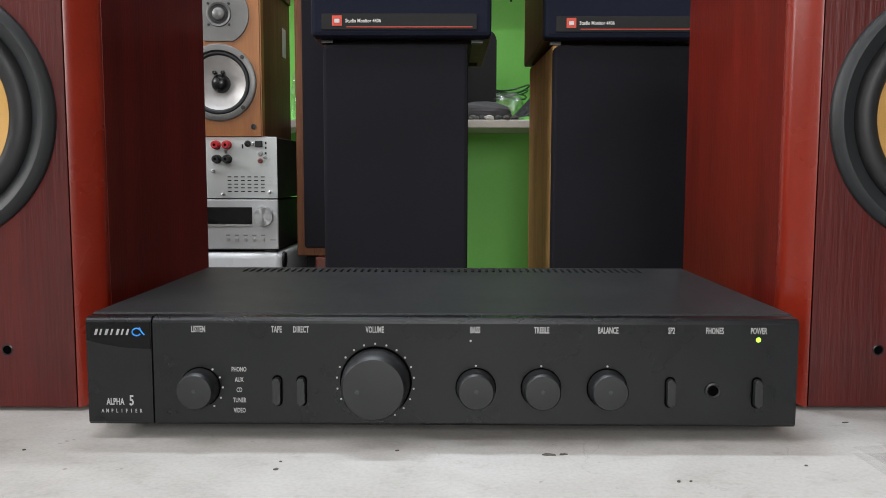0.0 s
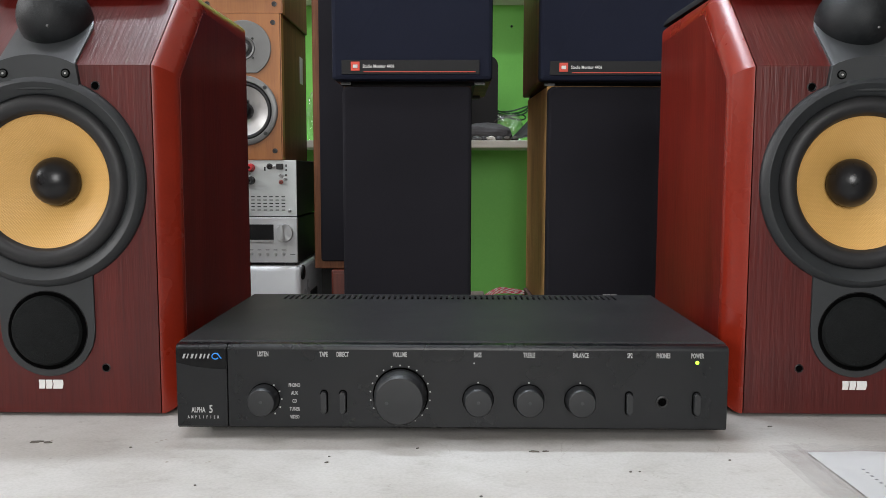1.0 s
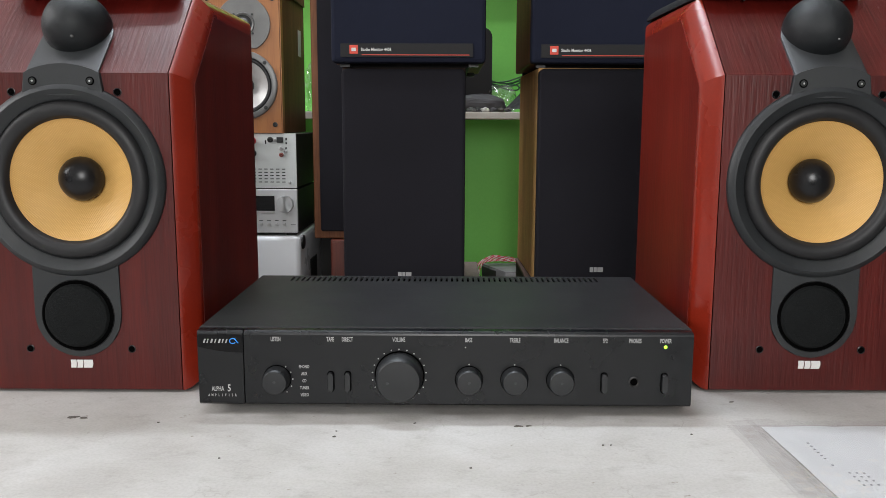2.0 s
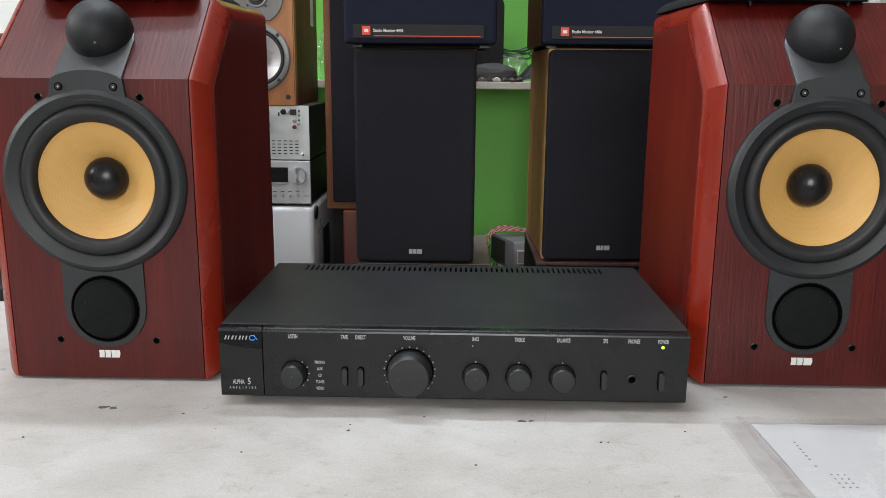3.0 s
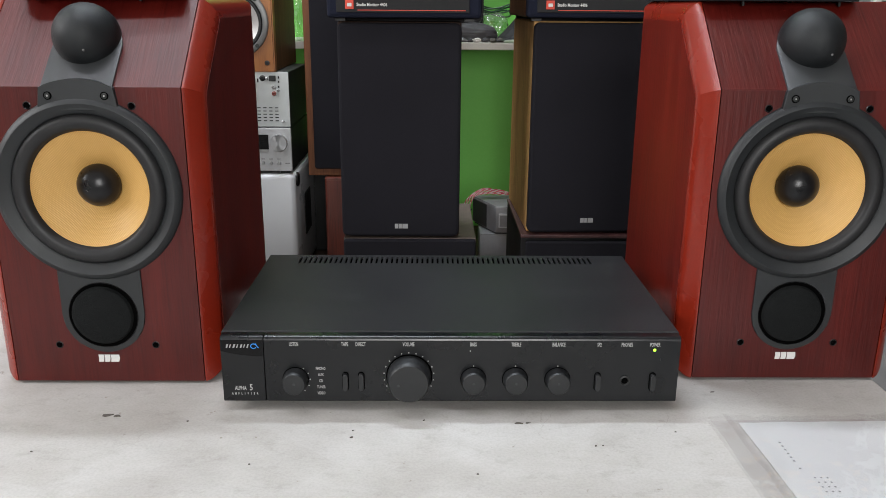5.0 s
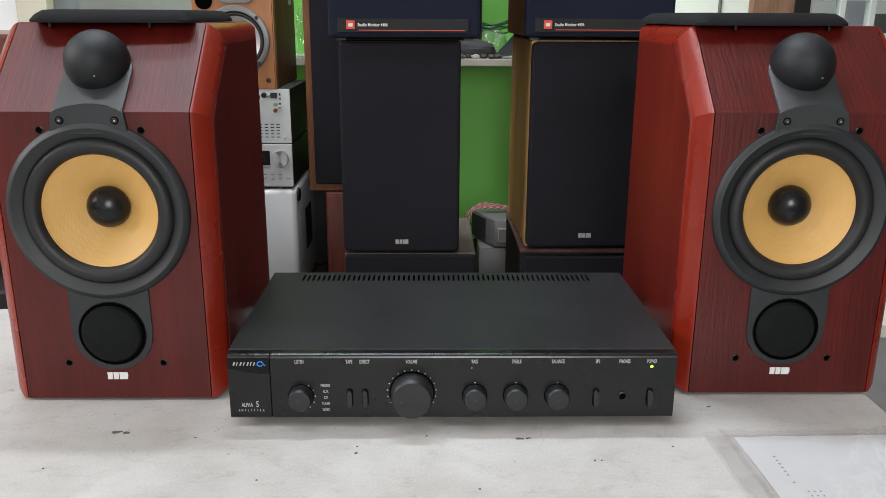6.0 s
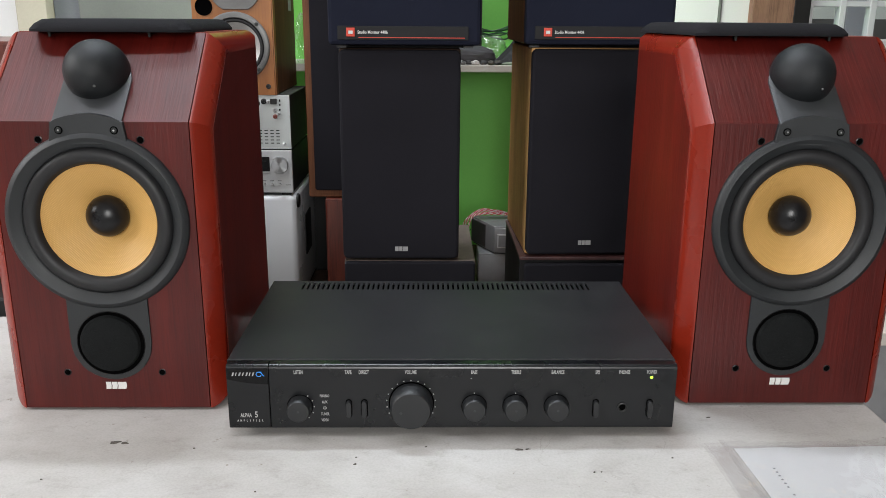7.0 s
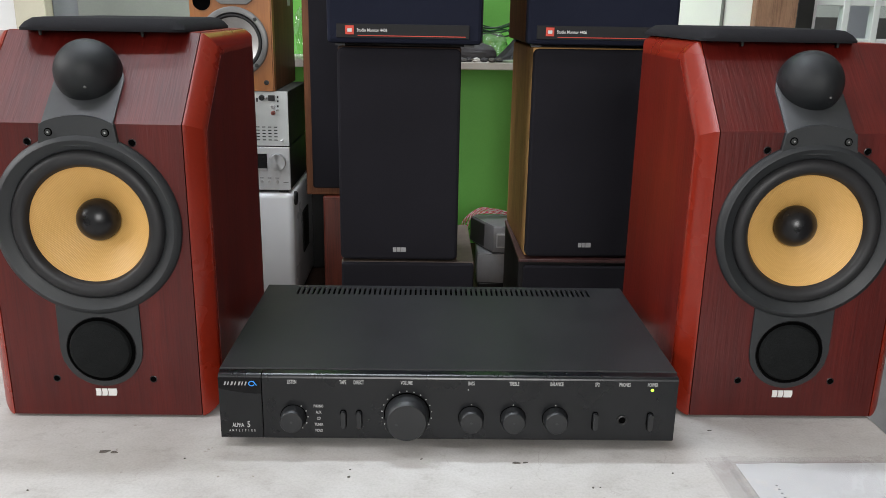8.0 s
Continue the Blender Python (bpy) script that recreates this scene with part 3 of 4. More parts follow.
for i in range(17):
    a = radians(207 - 16.7 * i)
    dot(-0.0393 + 0.0233 * math.cos(a), 0.0357 + 0.0233 * math.sin(a))
for a in (55, 28, 2, -25, -52):
    dot(-0.1455 + 0.0140 * math.cos(radians(a)), 0.0315 + 0.0140 * math.sin(radians(a)))
for x in (0.0210, 0.0602, 0.0998):
    dot(x, 0.0458)
dot(0.0178, 0.0610)
for x in (-0.0985, -0.0838, 0.1375, 0.1893):
    b = part("push_button", prism(rounded(x - 0.0023, x + 0.0023, 0.0216, 0.0386, 0.0022), FR - 0.0042, FR + 0.001, bevel=0.0007), M_KNOB, amp, smooth=True)
    part("button_gap", prism(rounded(x - 0.0031, x + 0.0031, 0.0206, 0.0396, 0.0030), FR - 0.0003, FR + 0.0005), M_VOID, b)
j = part("headphone_socket", lathe([(0.0047, -0.0003), (0.0049, 0.0012), (0.0040, 0.0016), (0.0032, 0.0010), (0.0031, 0.0004)], (0.1632, FR, 0.0312), 24), M_BLACKPLASTIC, amp, smooth=True)
part("socket_hole", lathe([(0.0, 0.0003), (0.0031, 0.0005)], (0.1632, FR, 0.0312), 20), M_VOID, j)
part("power_lamp", lathe([(0.0, 0.0010), (0.0011, 0.0008), (0.0015, 0.0), (0.0015, -0.0003)], (0.1893, FR, 0.0622), 14), M_LED, amp, "lit yellow-green power lamp", smooth=True)
for x in (-0.185, 0.185):
    for y in (0.062, 0.22):
        bm = bmesh.new()
        bmesh.ops.create_cone(bm, cap_ends=True, segments=20, radius1=0.012, radius2=0.014, depth=0.0095, matrix=Matrix.Translation((x, y, 0.00475)))
        part("foot", bm, M_BLACKPLASTIC, amp)

def panel_with_hole(x0, x1, z0, z1, cx, cz, r, y0, y1, seg=72):
    """An upright board from y0 (front) to y1 with a round hole cut through it."""
    bm = bmesh.new()
    outer, inner = [], []
    corners = sorted(math.atan2(z - cz, x - cx) % (2 * math.pi) for x in (x0, x1) for z in (z0, z1))
    angs = sorted(set([2 * math.pi * i / seg for i in range(seg)] + corners))
    for a in angs:
        c, s = math.cos(a), math.sin(a)
        k = min(((x1 if c > 0 else x0) - cx) / c if abs(c) > 1e-9 else 1e9, ((z1 if s > 0 else z0) - cz) / s if abs(s) > 1e-9 else 1e9)
        outer.append((cx + k * c, cz + k * s))
        inner.append((cx + r * c, cz + r * s))
    of, ob_, nf, nb = ([bm.verts.new((x, y, z)) for x, z in pts] for pts, y in ((outer, y0), (outer, y1), (inner, y0), (inner, y1)))
    n = len(angs)
    for i in range(n):
        j = (i + 1) % n
        for a, b in ((of, nf), (nf, nb), (nb, ob_), (ob_, of)):
            bm.faces.new((a[i], a[j], b[j], b[i]))
    return bm


# ---- the pair of red wood loudspeakers ----
SH, SB, SY, SD = 0.3735, 0.2946, 0.083, 0.270   # height, break height, setback of the slope at the top, depth
SX = 0.0930                                     # half width of the front panel


def speaker_outline(d):
    """Side outline (y, z), moved inwards by d on front, slope and top."""
    ux, uz = SY, SH - SB
    n = math.hypot(ux, uz)
    ux, uz = ux / n, uz / n
    px, pz = uz * d, SB - ux * d                # a point on the moved slope
    brk = (d, pz + (0 - px + d) / ux * uz)
    top = (px + (SH - d - pz) / uz * ux, SH - d)
    return [(d, 0.0), brk, top, (SD, SH - d), (SD, 0.0)]


def loft(bm, sections):
    rings = []
    for x, d, lift in sections:
        pts = speaker_outline(d)
        if lift:
            pts = [(y, max(z, lift)) for y, z in pts]
        rings.append([bm.verts.new((x, y, z)) for y, z in pts])
    for a, b in zip(rings, rings[1:]):
        for i in range(5):
            bm.faces.new((a[i], a[(i + 1) % 5], b[(i + 1) % 5], b[i]))
    bm.faces.new(rings[0])
    bm.faces.new(rings[-1][::-1])
    return bm


def cabinet_side(sign):
    """Solid wood cheek: a broad soft chamfer along front, slope and top; the side runs in a little towards the back."""
    secs = [(0.0940, 0.0000, 0.0025), (0.0956, 0.0005, 0.0025), (0.0980, 0.0020, 0.003), (0.1005, 0.0040, 0.004), (0.1028, 0.0062, 0.0055), (0.1052, 0.0088, 0.0075), (0.1072, 0.0113, 0.0095), (0.1088, 0.0138, 0.0115), (0.1099, 0.0165, 0.0135), (0.1104, 0.0195, 0.0155)]
    bm = loft(bmesh.new(), [(sign * x, d, l) for x, d, l in secs])
    for v in bm.verts:
        if v.co.y > SD - 0.001:
            v.co.x = sign * min(abs(v.co.x), 0.1036)
    return bm


def side_veneer(sign):
    bm = loft(bmesh.new(), [(sign * 0.1098, 0.0200, 0.0150), (sign * 0.1106, 0.0200, 0.0155)])
    for v in bm.verts:
        if v.co.y > SD - 0.001:
            v.co.x -= sign * 0.0068
    return bm


def slope_frame(u, v, w):
    """Point on the sloped panel: u across, v up the slope from the break, w out of it."""
    n = math.hypot(SY, SH - SB)
    uy, uz = SY / n, (SH - SB) / n
    return Vector((u, v * uy - w * uz, SB + v * uz + w * uy))


def screw(c, parent, r=0.0038):
    s = part("screw", lathe([(0.0, 0.0009), (r * 0.30, 0.0009), (r * 0.36, 0.0016), (r * 0.66, 0.0014), (r * 0.74, 0.0004)], c, 16), M_DARKSTEEL, parent, "dark steel socket screw in a dark recess", smooth=True)
    part("recess", lathe([(r * 0.70, 0.0003), (r, 0.0004), (r, -0.0005)], c, 16), M_VOID, s)
    part("socket", lathe([(0.0, 0.0011), (r * 0.26, 0.0012)], c, 6), M_STEEL, s)


def red_speaker(m, label):
    sp = thing("bookshelf_loudspeaker", label, "loudspeaker", m, "pair of red loudspeakers")
    bm = loft(bmesh.new(), [(-0.0942, 0.046, 0.0005), (0.0942, 0.046, 0.0005)])
    part("body", bm, M_VOID, sp, "dark inner box")
    for s in (-1, 1):
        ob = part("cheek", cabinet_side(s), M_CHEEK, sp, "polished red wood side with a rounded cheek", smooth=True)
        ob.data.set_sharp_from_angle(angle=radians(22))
        part("side_panel", side_veneer(s), M_LITSIDE, sp, "red-brown veneered side panel")
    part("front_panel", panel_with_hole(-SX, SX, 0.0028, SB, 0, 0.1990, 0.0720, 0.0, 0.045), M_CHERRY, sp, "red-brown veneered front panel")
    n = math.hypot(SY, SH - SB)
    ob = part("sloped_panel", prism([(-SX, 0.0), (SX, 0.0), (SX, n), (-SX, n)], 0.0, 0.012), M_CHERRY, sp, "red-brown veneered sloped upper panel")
    ob.matrix_local = Matrix.Translation((0, 0, SB)) @ Matrix.Rotation(-math.atan2(SY, SH - SB), 4, "X")
    part("top_panel", boxed(-SX, SX, SY + 0.002, SD + 0.0006, SH - 0.004, SH + 0.0005), M_CHEEK, sp)
    # woofer
    wz = 0.1990
    wf = part("woofer_flange", lathe([(0.0876, -0.001), (0.0875, 0.0022), (0.0868, 0.0036), (0.0828, 0.0068), (0.0814, 0.0074), (0.0800, 0.0068), (0.0752, 0.0030), (0.0738, 0.0026), (0.0718, 0.0010), (0.0710, -0.004)], (0, 0, wz), 72),
              M_RUBBER, sp, "dark grey rubbery driver flange", smooth=True)
    roll = [(0.0716, 0.0004)] + [(0.0640 + 0.0072 * math.cos(a), 0.0006 + 0.0054 * math.sin(a)) for a in (radians(10 + 20 * i) for i in range(9))] + [(0.0556, -0.0012)]
    part("surround", lathe(roll, (0, 0, wz), 72), M_SURROUND, wf, "black rubber roll surround", smooth=True)
    part("cone", lathe([(0.0562, -0.0010), (0.0556, -0.0020), (0.050, -0.0062), (0.042, -0.0122), (0.033, -0.0192), (0.025, -0.0255), (0.017, -0.0310)], (0, 0, wz), 72), M_CONE, wf, "woven yellow cone", smooth=True)
    cap = [(0.0208 * math.cos(a), -0.0235 + 0.0165 * math.sin(a)) for a in (radians(-20 + 11 * i) for i in range(10))] + [(0.0, -0.0070)]
    cap = [(0.0175, -0.0360)] + cap
    part("dust_cap", lathe(cap, (0, 0, wz), 48), M_CAP, wf, "shiny black dust cap", smooth=True)
    # lower plate with the port
    pts = [(-0.0400, 0.1240), (-0.0400, 0.0748)] + [(0.0400 * math.cos(a), 0.0748 + 0.0400 * math.sin(a)) for a in (radians(180 + 10 * i) for i in range(1, 18))] + [(0.0400, 0.0748), (0.0400, 0.1240)]
    lp = part("port_plate", prism(pts, -0.0018, 0.001, bevel=0.0006), M_RUBBER, sp, "dark grey plate round the port", smooth=True)
    part("port_rim", lathe([(0.0340, 0.0015), (0.0338, 0.0022), (0.0333, 0.0021), (0.0330, -0.0005), (0.0326, -0.0200)], (0, 0, 0.0742), 48), M_GLOSSBLACK, lp, smooth=True)
    # Flat black disc: the shade between rim and bung is put in as colour.
    part("port_gap", lathe([(0.0, 0.0020), (0.0332, 0.0020)], (0, 0, 0.0742), 40), M_VOID, lp, "black disc for the shade inside the port rim")
    part("foam_bung", lathe([(0.0, 0.0062), (0.025, 0.0060), (0.0284, 0.0052), (0.0300, 0.0026), (0.0300, -0.010)], (-0.0006, 0, 0.0741), 40), M_FOAM, lp, "black foam port bung", smooth=True)
    # upper ear plate with an arched top
    pts = [(-0.0365, 0.2740), (-0.0335, 0.2946)]
    pts += [(-0.0335 + 0.067 * i / 12, 0.2946 + 0.0078 * math.sin(math.pi * i / 12) ** 0.8) for i in range(1, 12)]
    pts += [(0.0335, 0.2946), (0.0365, 0.2740)]
    up = part("ear_plate", prism(pts[::-1], -0.0046, 0.0008, bevel=0.0007), M_RUBBER, sp, "dark grey arched plate above the woofer")
    for x in (-0.0255, 0.0255):
        screw((x, -0.0046, 0.2872), up)
    # tweeter saddle on the slope, then the domed mesh pod
    bm = bmesh.new()
    rows = []
    for k in range(9):
        v = -0.002 + 0.070 * k / 8
        hw = 0.0322 if k < 7 else 0.030 if k == 7 else 0.023
        rows.append([bm.verts.new(slope_frame(u * hw, v, w)) for u, w in ((-1, -0.001), (-1, 0.0022), (-0.9, 0.0035), (0.9, 0.0035), (1, 0.0022), (1, -0.001))])
    for a, b in zip(rows, rows[1:]):
        for i in range(5):
            bm.faces.new((a[i], a[i + 1], b[i + 1], b[i]))
    bm.faces.new(rows[0])
    bm.faces.new(rows[-1][::-1])
    sd = part("tweeter_saddle", bm, M_PLATE, sp, "satin grey saddle plate of the tweeter", smooth=True)
    bm = bmesh.new()
    bmesh.ops.create_uvsphere(bm, u_segments=40, v_segments=24, radius=1.0)
    c = slope_frame(0, 0.0555, 0.0068)
    for v in bm.verts:
        f = 1.0 + (0.10 * max(0, v.co.y) if v.co.y > 0 else 0)
        v.co = Vector((v.co.x * 0.0300, v.co.y * 0.033 * f, v.co.z * 0.0305)) + c
    pod = part("tweeter_dome", bm, M_MESH, sd, "black perforated domed tweeter guard", smooth=True)
    # Small pale spot low on the dome.
    part("pale_spot", lathe([(0.0, 0.0012), (0.0010, 0.0010), (0.0013, -0.001)], (0.0075, c.y - 0.0300, c.z - 0.0110), 10), M_GREYRING, pod, smooth=True)
    # grille sockets
    for x in (-0.0475, 0.0475):
        for z in (0.2777, 0.0420):
            s = part("grille_socket", lathe([(0.0038, -0.001), (0.0038, 0.0003), (0.0031, 0.0006), (0.0028, 0.0002)], (x, 0, z), 16), M_CAP, sp, smooth=True)
            part("hole", lathe([(0.0, 0.0003), (0.0029, 0.0003)], (x, 0, z), 12), M_VOID, s)
    # maker's mark as plain pale shapes
    for x0, x1, cut in ((-0.0105, -0.0050, 0.0016), (-0.0046, 0.0012, 0.0022), (0.0014, 0.0105, 0.0028)):
        part("maker_mark", prism([(x0, 0.0238), (x1 - cut * 0.4, 0.0238), (x1, 0.0276), (x1 - cut * 0.2, 0.0314), (x0, 0.0314), (x0 + cut * 0.25, 0.0276)], -0.0006, 0.0003), M_BADGE, sp)
    return sp


left_sp = red_speaker(pose(-0.3400, 0.0565, 0), "red-brown wood loudspeaker with yellow cone on the stone table")
right_sp = copy_thing(left_sp, pose(0.3430, 0.0660, 0))


def loose_grille(m, w, d, pegs, label):
    """A cloth grille lying face up on a speaker, two of its pegs hanging over the slope."""
    g = thing("speaker_grille", label, "speaker grille", m, "loose speaker grilles")
    bm = bmesh.new()
    rings = []
    for s, ins, z in ((1.0, 0.0, 0.000), (1.0, 0.0, 0.0025), (0.955, 0.004, 0.0075), (0.885, 0.010, 0.0116), (0.80, 0.02, 0.0124)):
        rings.append([bm.verts.new((x, y, z)) for x, y in rounded(-w * s, w * s, ins, d - ins, 0.012, 4)])
    for a, b in zip(rings, rings[1:]):
        n = len(a)
        for i in range(n):
            bm.faces.new((a[i], a[(i + 1) % n], b[(i + 1) % n], b[i]))
    bm.faces.new(rings[-1])
    bm.faces.new(rings[0][::-1])
    part("cloth_panel", bm, M_GRILLECLOTH, g, smooth=True)
    for x in pegs:
        bm = bmesh.new()
        bmesh.ops.create_cone(bm, cap_ends=True, segments=12, radius1=0.0012, radius2=0.0018, depth=0.0050, matrix=Matrix.Translation((x, 0.010, -0.0022)))
        part("peg", bm, M_DARKSTEEL, g, "small dark plastic peg", smooth=True)
    return g


loose_grille(pose(-0.3348, 0.1145, SH + 0.0006, 0, 0, 2), 0.0785, 0.22, (-0.0595, 0.0365), "black cloth grille lying on a red loudspeaker")
loose_grille(pose(0.3240, 0.129, SH + 0.0006, 0, 0, 1), 0.0785, 0.225, (-0.0365, 0.0595), "black cloth grille lying on a red loudspeaker")

# ---- bench and stacked speakers behind ----
BENCH = -0.25
bench = thing("low_bench", "dark low bench that carries the stacked hi-fi", "bench")
part("bench_top", boxed(-0.62, 0.48, 0.55, 1.60, BENCH - 0.03, BENCH, bevel=0.003), M_DARKWOOD, bench)
for x in (-0.58, 0.44):
    for y in (0.6, 1.55):
        part("leg", boxed(x - 0.025, x + 0.025, y - 0.025, y + 0.025, FLOOR_Z, BENCH - 0.03), M_DARKWOOD, bench)


def rounded_front(x0, x1, z0, z1, y0, y1, r, bev):
    return prism(rounded(x0, x1, z0, z1, r, 4), y0, y1, bevel=bev)


def cloth_speaker(m, label, w, h, d, body, cloth, ins=0.0, group=""):
    sp = thing("cloth_front_loudspeaker", label, "loudspeaker", m, group)
    part("body", boxed(-w, w, 0.014, d, 0, h, bevel=0.0025), body, sp)
    part("front_grille", rounded_front(-w + ins, w - ins, 0.002 + ins, h - 0.002 - ins, -0.001, 0.0139, 0.010, 0.005), cloth, sp, "black cloth front grille", smooth=True)
    return sp


def maker_blocks(sp, x, z, y, s):
    for a, b in ((-1.0, -0.46), (-0.36, 0.08), (0.17, 1.0)):
        part("maker_mark", prism([(x + a * s, z - 0.36 * s), (x + b * s, z - 0.36 * s), (x + b * s, z + 0.36 * s), (x + a * s, z + 0.36 * s)], y - 0.001, y + 0.001), M_DIMPRINT, sp)


ml = cloth_speaker(pose(-0.0722, 0.669, -0.0212), "black cloth fronted loudspeaker on a black box, under a monitor", 0.1012, 0.3620, 0.23, M_DARKWOOD, M_CLOTH, group="cloth loudspeakers")
maker_blocks(ml, 0.0010, 0.0208, -0.001, 0.0112)
mr = cloth_speaker(pose(0.2505, 0.693, -0.0195, 0, 0, 1.6), "oak sided loudspeaker with a black cloth front, under a monitor", 0.1005, 0.3622, 0.275, M_OAK, M_CLOTH, group="cloth loudspeakers")
maker_blocks(mr, 0.0040, 0.0245, -0.001, 0.0112)


def studio_monitor(m, label):
    sp = thing("studio_monitor", label, "loudspeaker", m, "studio monitors")
    part("body", boxed(-0.1235, 0.1235, 0.022, 0.315, 0, 0.394, bevel=0.003), M_WALNUT, sp)
    part("front_grille", rounded_front(-0.1235, 0.1235, -0.001, 0.393, -0.004, 0.0215, 0.006, 0.006), M_NAVY, sp, "navy cloth front grille", smooth=True)
    # Block added to fill the gap below, black for the shade there.
    part("base", boxed(-0.098, 0.098, 0.040, 0.270, -0.0058, 0.0005), M_BLACKLAM, sp, "black block added to darken the gap under the cabinet")
    pl = part("name_plate", boxed(-0.108, 0.1035, -0.0062, -0.0035, 0.0075, 0.0290, bevel=0.0006), M_NAMEPLATE, sp, "grey name plate with a red line")
    part("red_badge", boxed(-0.0935, -0.0800, -0.0074, -0.0060, 0.0125, 0.0262, bevel=0.0004), M_RED, pl, "small orange-red square badge")
    part("badge_mark", boxed(-0.0903, -0.0832, -0.0078, -0.0073, 0.0165, 0.0218, bevel=0.0008), M_BADGE, pl)
    part("red_line", boxed(-0.0740, 0.0975, -0.0068, -0.0061, 0.0105, 0.0116), M_RED, pl)
    text_part("writing", "Studio Monitor 4406", -0.0755, 0.0192, -0.0066, 0.0070, pl, M_BADGE, squeeze=0.82, align="LEFT")
    for x in (-0.105, 0.105):
        for y in (0.03, 0.28):
            part("foot", boxed(x - 0.008, x + 0.008, y - 0.008, y + 0.008, -0.006, 0.001), M_BLACKPLASTIC, sp)
    return sp


jl = studio_monitor(pose(-0.0633, 0.656, 0.3475), "navy fronted studio monitor on a cloth fronted loudspeaker")
copy_thing(jl, pose(0.2588, 0.682, 0.3490))["label"] = "walnut sided studio monitor on an oak sided loudspeaker"

lb = thing("black_box_speaker", "low black cabinet under a cloth fronted loudspeaker", "cabinet", pose(-0.0710, 0.660, BENCH))
part("body", boxed(-0.101, 0.130, 0.010, 0.27, 0, 0.2275, bevel=0.002), M_DARKTOP, lb)
part("front", rounded_front(-0.100, 0.129, 0.003, 0.2265, 0.0, 0.0098, 0.004, 0.003), M_CLOTH, lb, "black cloth front")
rb = thing("black_box_speaker", "low dark cabinet under an oak sided loudspeaker", "cabinet", pose(0.2697, 0.682, BENCH))
part("body", boxed(-0.130, 0.130, 0.010, 0.28, 0, 0.2238, bevel=0.002), M_BLACKLAM, rb)
part("top_board", boxed(-0.1312, 0.1312, 0.003, 0.2805, 0.2240, 0.2300, bevel=0.0012), M_DARKRED, rb, "dark red-brown top board")
part("front", rounded_front(-0.122, 0.128, 0.003, 0.218, 0.0, 0.0098, 0.006, 0.003), M_CLOTH, rb, "black cloth front")

# tall walnut speaker on a red-brown box
tw = thing("tall_loudspeaker", "tall walnut loudspeaker with black cloth front on a box", "loudspeaker", pose(-0.1680, 1.089, 0.0))
part("body", boxed(-0.125, 0.125, 0.006, 0.30, 0.0, 0.62, bevel=0.002), M_WALNUT, tw)
part("front_grille", rounded_front(-0.1105, 0.1105, 0.016, 0.60, 0.0, 0.0075, 0.006, 0.003), M_CLOTH, tw, "black cloth front grille")
wb = thing("red_brown_box", "red-brown veneered box under the tall walnut loudspeaker", "cabinet", pose(-0.1525, 1.083, BENCH))
part("body", boxed(-0.104, 0.10, 0, 0.30, 0, 0.2485, bevel=0.003), M_REDBOX, wb)
part("front_edge", boxed(-0.100, 0.096, -0.0022, -0.0002, 0.004, 0.242, bevel=0.0008), M_REDBOX, wb)

# white cabinet, silver units, honey coloured speakers
wc = thing("white_cabinet", "glossy white rounded cabinet with a black terminal on its side", "cabinet", pose(-0.432, 1.058, BENCH))
part("body", boxed(-0.113, 0.113, 0, 0.30, 0, 0.259, bevel=0.012, segs=4), M_WHITEBOX, wc, smooth=True)
bm = lathe([(0.0, 0.003), (0.010, 0.003), (0.014, 0.0045), (0.016, 0.002), (0.016, -0.001)], (0, 0, 0), 24)
bm.transform(Matrix.Translation((0.1132, 0.030, 0.243)) @ Matrix.Rotation(radians(90), 4, "Z"))
part("side_knob", bm, M_BLACKPLASTIC, wc, smooth=True)
part("terminal_plate", boxed(0.1132, 0.1165, 0.12, 0.20, 0.09, 0.19, bevel=0.002), M_BLACKPLASTIC, wc)


su = thing("silver_receiver", "silver mini receiver with a black display and a round knob", "hi-fi unit", pose(-0.4310, 1.064, 0.0155))
part("body", boxed(-0.1060, 0.1060, 0.008, 0.26, -0.002, 0.0925, bevel=0.002), M_DARKSTEEL, su)
part("front_plate", boxed(-0.1075, 0.1075, 0.0, 0.0078, 0.0, 0.0945, bevel=0.0015), M_SILVER, su)
part("display", boxed(-0.092, 0.0585, -0.0015, 0.001, 0.0480, 0.0800, bevel=0.0005), M_GLOSSBLACK, su, "black display window")
part("disc_tray", boxed(-0.092, 0.0585, -0.002, 0.001, 0.0430, 0.0470, bevel=0.0006), M_STEEL, su)
kb = part("volume_knob", lathe([(0.0185, 0.0), (0.0183, 0.010), (0.0175, 0.0115), (0.0, 0.0118)], (0, 0, 0), 36), M_SPUN, su, "round brushed steel knob", smooth=True)
kb.location = (0.0815, 0, 0.0625)
for i in range(5):
    x = 0.0115 + 0.0168 * i
    part("push_button", lathe([(0.0, 0.0032), (0.0028, 0.003), (0.0035, 0.0015), (0.0035, -0.0005)], (x, 0, 0.0185), 14), M_STEEL, su, smooth=True)
    part("print_bar", boxed(x - 0.004, x + 0.004, -0.0004, 0.0002, 0.0262, 0.0275), M_NAMEPLATE, su)
part("print_bar", boxed(0.092, 0.103, -0.0004, 0.0002, 0.0172, 0.0184), M_NAMEPLATE, su)
for x in (-0.09, 0.09):
    for y in (0.02, 0.24):
        part("foot", boxed(x - 0.01, x + 0.01, y - 0.01, y + 0.01, -0.0065, 0.0), M_BLACKPLASTIC, su)

